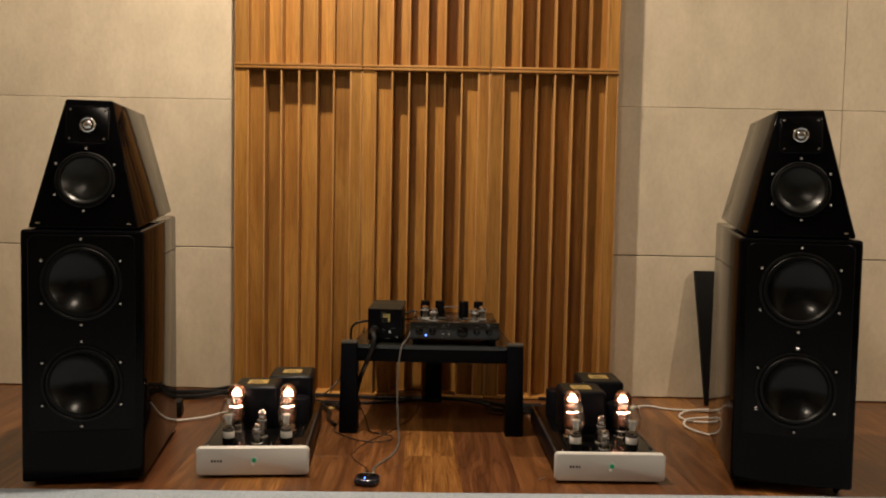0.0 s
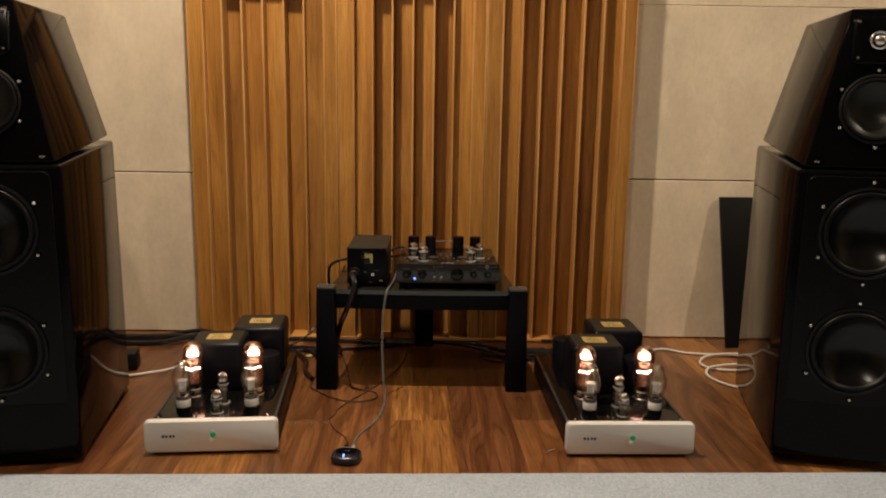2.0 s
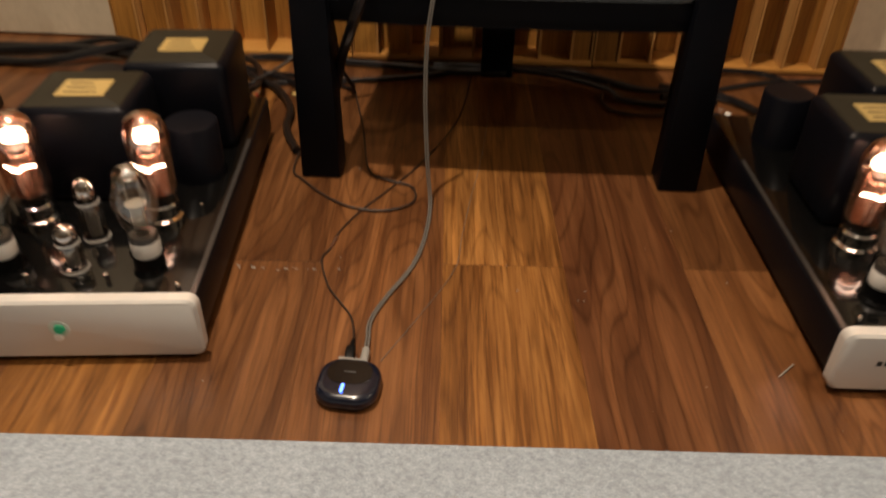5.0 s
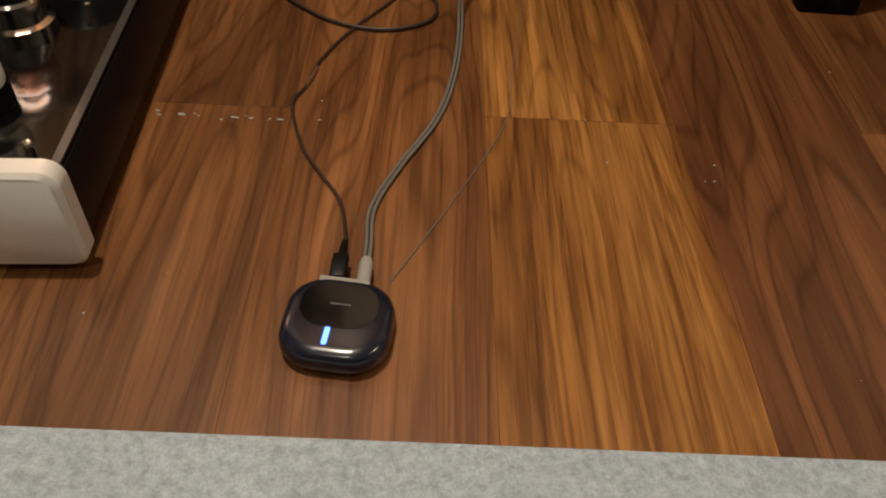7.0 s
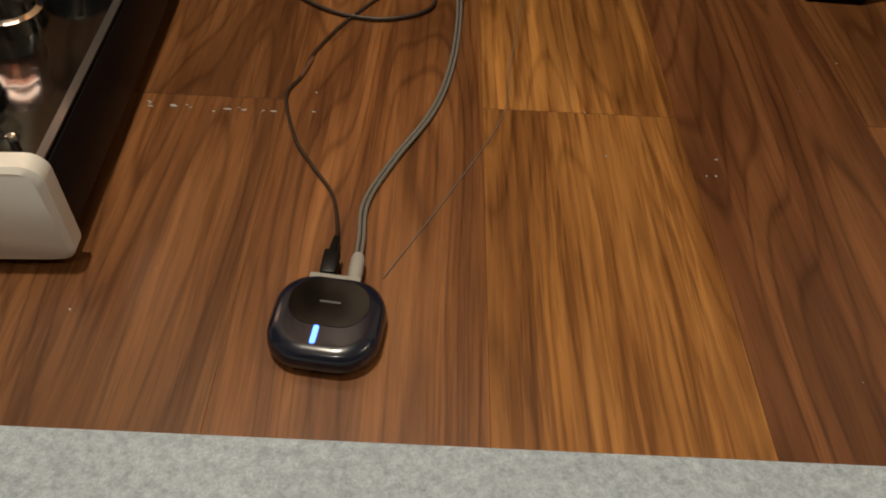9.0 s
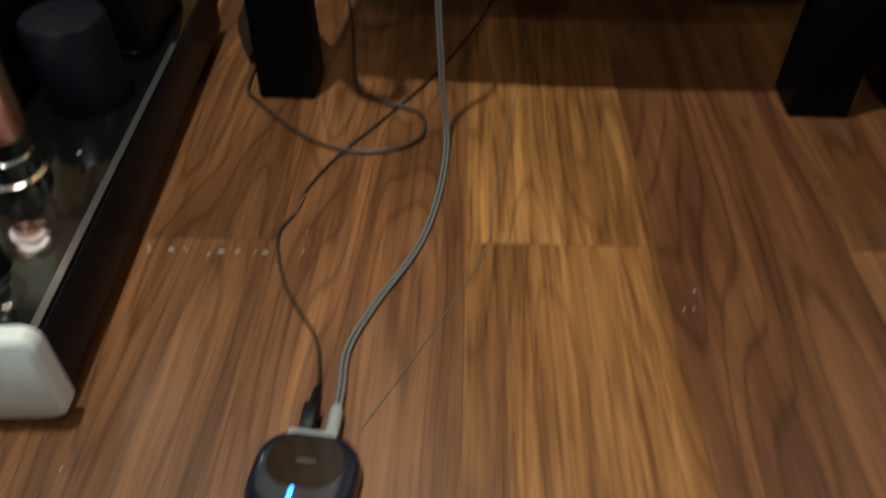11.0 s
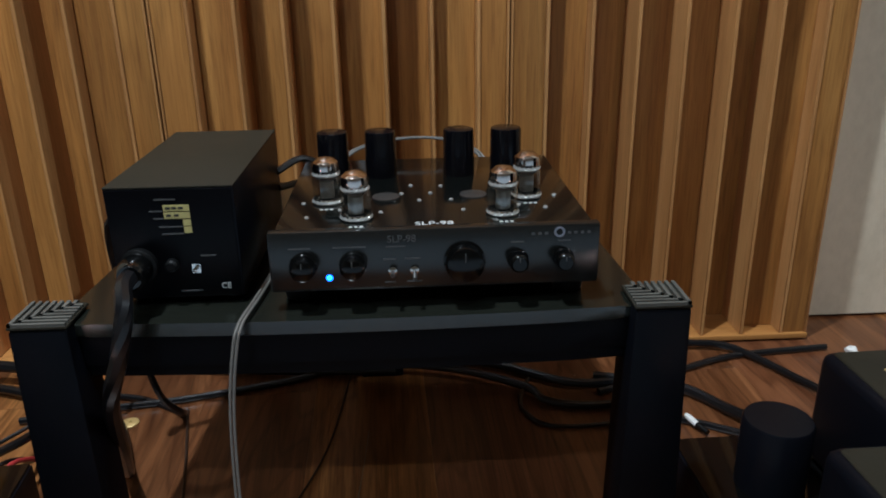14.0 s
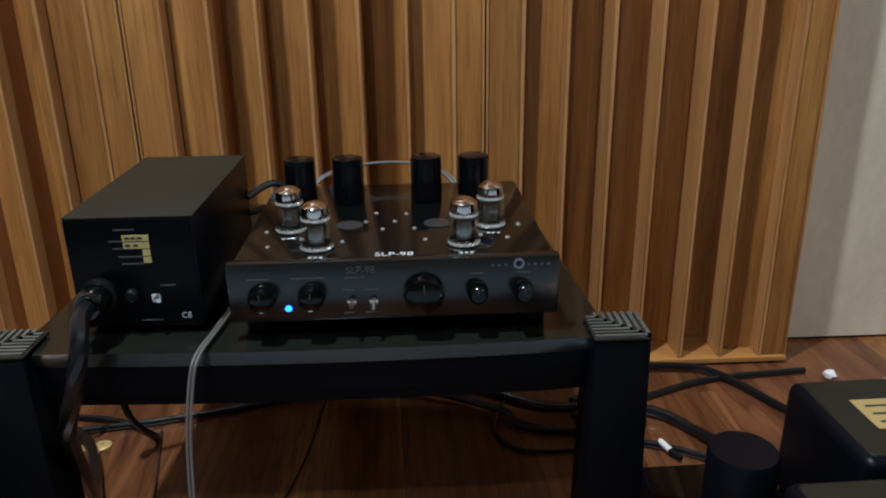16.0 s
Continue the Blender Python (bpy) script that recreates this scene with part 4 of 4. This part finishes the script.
cable([(0.13, 2.97, 0.34), (0.15, 3.02, 0.37), (0.20, 3.03, 0.387), (0.27, 3.03, 0.389), (0.32, 3.02, 0.372), (0.34, 2.97, 0.34)], 0.0022, CABLE_GREY, "silver signal cable arching behind the preamplifier", "signal_cable", 1.4)
cable([(-0.33, 2.83, 0.05), (-0.28, 2.90, 0.05), (-0.215, 2.97, 0.07), (-0.17, 3.02, 0.12), (-0.12, 3.0, 0.22), (-0.08, 2.97, 0.315)], 0.0026, CABLE_BLACK, "thin black lead climbing to the table", "signal_lead")
for dx in (0.0, 0.012):
    cable([(-0.27 + dx, 2.80, 0.05), (-0.262 + dx, 2.83, 0.055), (-0.258 + dx, 2.86, 0.04), (-0.262 + dx, 2.90, 0.012), (-0.29 + dx, 2.96, 0.006)], 0.003,
          plain("red_lead", (0.4, 0.03, 0.03), 0.45) if dx else CABLE_BLACK, "short lead behind the amplifier", "speaker_lead")
cable([(-0.80, 2.60, 0.07), (-0.76, 2.70, 0.012), (-0.742, 2.738, 0.007), (-0.67, 2.775, 0.007), (-0.613, 2.795, 0.012), (-0.53, 2.82, 0.03), (-0.44, 2.815, 0.045), (-0.42, 2.785, 0.05)], 0.0042, CABLE_WHITE, "white braided speaker cable on the floor", "speaker_cable")
cable([(-0.86, 2.62, 0.006), (-0.75, 2.66, 0.006), (-0.695, 2.66, 0.006), (-0.680, 2.63, 0.006), (-0.71, 2.60, 0.006), (-0.80, 2.60, 0.02)], 0.0042, CABLE_WHITE, "looped end of white braided speaker cable", "speaker_cable")
coil = [(0.80, 2.785, 0.05), (0.84, 2.86, 0.05), (0.93, 3.03, 0.012), (1.02, 3.09, 0.006), (1.09, 3.05, 0.006), (1.18, 3.035, 0.006), (1.26, 3.03, 0.006), (1.35, 3.01, 0.006), (1.37, 2.96, 0.006), (1.30, 2.90, 0.006), (1.20, 2.875, 0.006), (1.125, 2.89, 0.006), (1.105, 2.95, 0.006),
        (1.16, 3.01, 0.012), (1.28, 3.015, 0.016), (1.36, 2.96, 0.016), (1.30, 2.915, 0.016), (1.20, 2.905, 0.016), (1.11, 2.87, 0.016), (1.085, 2.81, 0.008), (1.13, 2.73, 0.006), (1.20, 2.70, 0.006), (1.29, 2.70, 0.02), (1.31, 2.69, 0.07)]
cable(coil, 0.0042, CABLE_WHITE, "white braided speaker cable coiled on the floor", "coiled_speaker_cable")

adapter = thing("mains_adapter", pose(-0.775, 2.80, 0, 0, 0, 12), "small black mains power box on the floor", "adapter")
part("body", hexa([(-0.06, 0, 0), (0.06, 0, 0), (0.06, 0.08, 0), (-0.06, 0.08, 0)], [(-0.057, 0.004, 0.055), (0.057, 0.004, 0.055), (0.057, 0.076, 0.055), (-0.057, 0.076, 0.055)], 0.005), RUBBER, adapter)
part("led", lathe([(0.0025, 0), (0.002, 0.0012), (0, 0.0016)], 10, at(-0.014, 0.002, 0.012) @ FRONT), WHITE_INK, adapter)
for x, y in ((-0.174, 2.992), (-0.205, 2.985)):
    d = thing("floor_washer", pose(x, y, 0), "small shiny metal disc on the floor", "disc", "metal discs on the floor")
    part("disc", lathe([(0.0125, 0), (0.0125, 0.002), (0.011, 0.003), (0.003, 0.003), (0.002, 0.006), (0, 0.006)], 20), GOLD, d)
plug = thing("phono_plug", pose(0.612, 2.922, 0.004, 0, 0, 25), "small white and black phono plug", "plug")
part("body", lathe([(0, 0), (0.0045, 0), (0.0045, 0.016), (0.003, 0.022), (0, 0.022)], 14, at(0, 0, 0.0045) @ Matrix.Rotation(radians(-80), 4, "X")), CERAMIC, plug)
part("tail", lathe([(0, 0), (0.004, 0), (0.0035, 0.02), (0, 0.02)], 14, at(0, 0, 0.0045) @ Matrix.Rotation(radians(92), 4, "X")), RUBBER, plug)
paper = thing("paper_scrap", pose(0.932, 3.112, 0), "crumpled scrap of white paper", "paper")
bm = bmesh.new()
bmesh.ops.create_icosphere(bm, subdivisions=2, radius=0.013)
for v in bm.verts:
    v.co *= 0.75 + 0.5 * noise.noise(v.co * 160)
    v.co.z = (v.co.z + 0.008) * 0.7
lowest = min(v.co.z for v in bm.verts)
for v in bm.verts:
    v.co.z -= lowest
part("sheet", bm, CERAMIC, paper, smooth=False)

# ---- specks on the floor ----
rng = random.Random(5)
bm = bmesh.new()
for k in range(96):
    x, y = (rng.uniform(-0.17, -0.065), 2.425 + rng.gauss(0, 0.0018)) if k < 16 else (rng.uniform(-0.9, 1.1), rng.uniform(2.16, 3.1))
    r = rng.uniform(0.0005, 0.0015) * (0.7 if k < 16 else 1.0 if k < 26 else 0.75)
    bmesh.ops.create_icosphere(bm, subdivisions=1, radius=r, matrix=at(x, y, r * 0.4) @ Matrix.Diagonal((rng.uniform(0.8, 2.2) * (2.2 if k < 16 else 1), rng.uniform(0.8, 1.4), 0.5, 1)))
tagged(link("dust_specks", bm, CLEAR_PLUG), "pale dust specks and chips scattered on the floor", "dust", kind="stuff")
straw = cable([(0.497, 2.262, 0.0012), (0.508, 2.272, 0.002), (0.520, 2.284, 0.0012)], 0.001, PALE_METAL, "thin pale wood splinter on the floor", "splinter")
tagged(straw, category="splinter")

# ---- fibre panels of the back wall ----
ZS = [(0.004, 0.586), (0.590, 1.1895), (1.1908, 1.7935), (1.7948, 2.396), (2.3975, CEILING)]
XS = [LEFT_X, -1.79, -0.59, 0.61, 1.81, RIGHT_X]
for z0, z1 in ZS:
    for x0, x1 in zip(XS, XS[1:]):
        part("wall_panel", solid(x0 + 0.0012, x1 - 0.0012, WALL_Y, WALL_Y + 0.02, z0, z1, 0.0015, 1), WALL, back, smooth=False)

# ---- floor planks ----
PLANK, LONG = 0.1635, 1.22
SKEW = Matrix.Translation((0.1, 2.45, 0)) @ Matrix.Rotation(radians(2.2), 4, "Z")
for col in range(-17, 23):
    x0 = 0.004 + PLANK * col
    joint = 0.61 if col % 2 else 0.0
    cuts = [-0.72] + [c for c in (joint - LONG, joint, joint + LONG) if -0.5 < c < 0.75] + [0.92]
    for y0, y1 in zip(cuts, cuts[1:]):
        p = part("plank", solid(0.00005, PLANK - 0.00005, 0.0002, y1 - y0 - 0.0002, -0.0085, 0.0, 0.00018, 1), {0: LAMINATE_GOLD, 1: LAMINATE_DARK, -5: LAMINATE_DARK, 4: LAMINATE_DARK, -3: LAMINATE_GOLD, 6: LAMINATE_GOLD}.get(col, LAMINATE), sub, smooth=False)
        p.matrix_world = SKEW @ Matrix.Translation((x0, y0, 0))
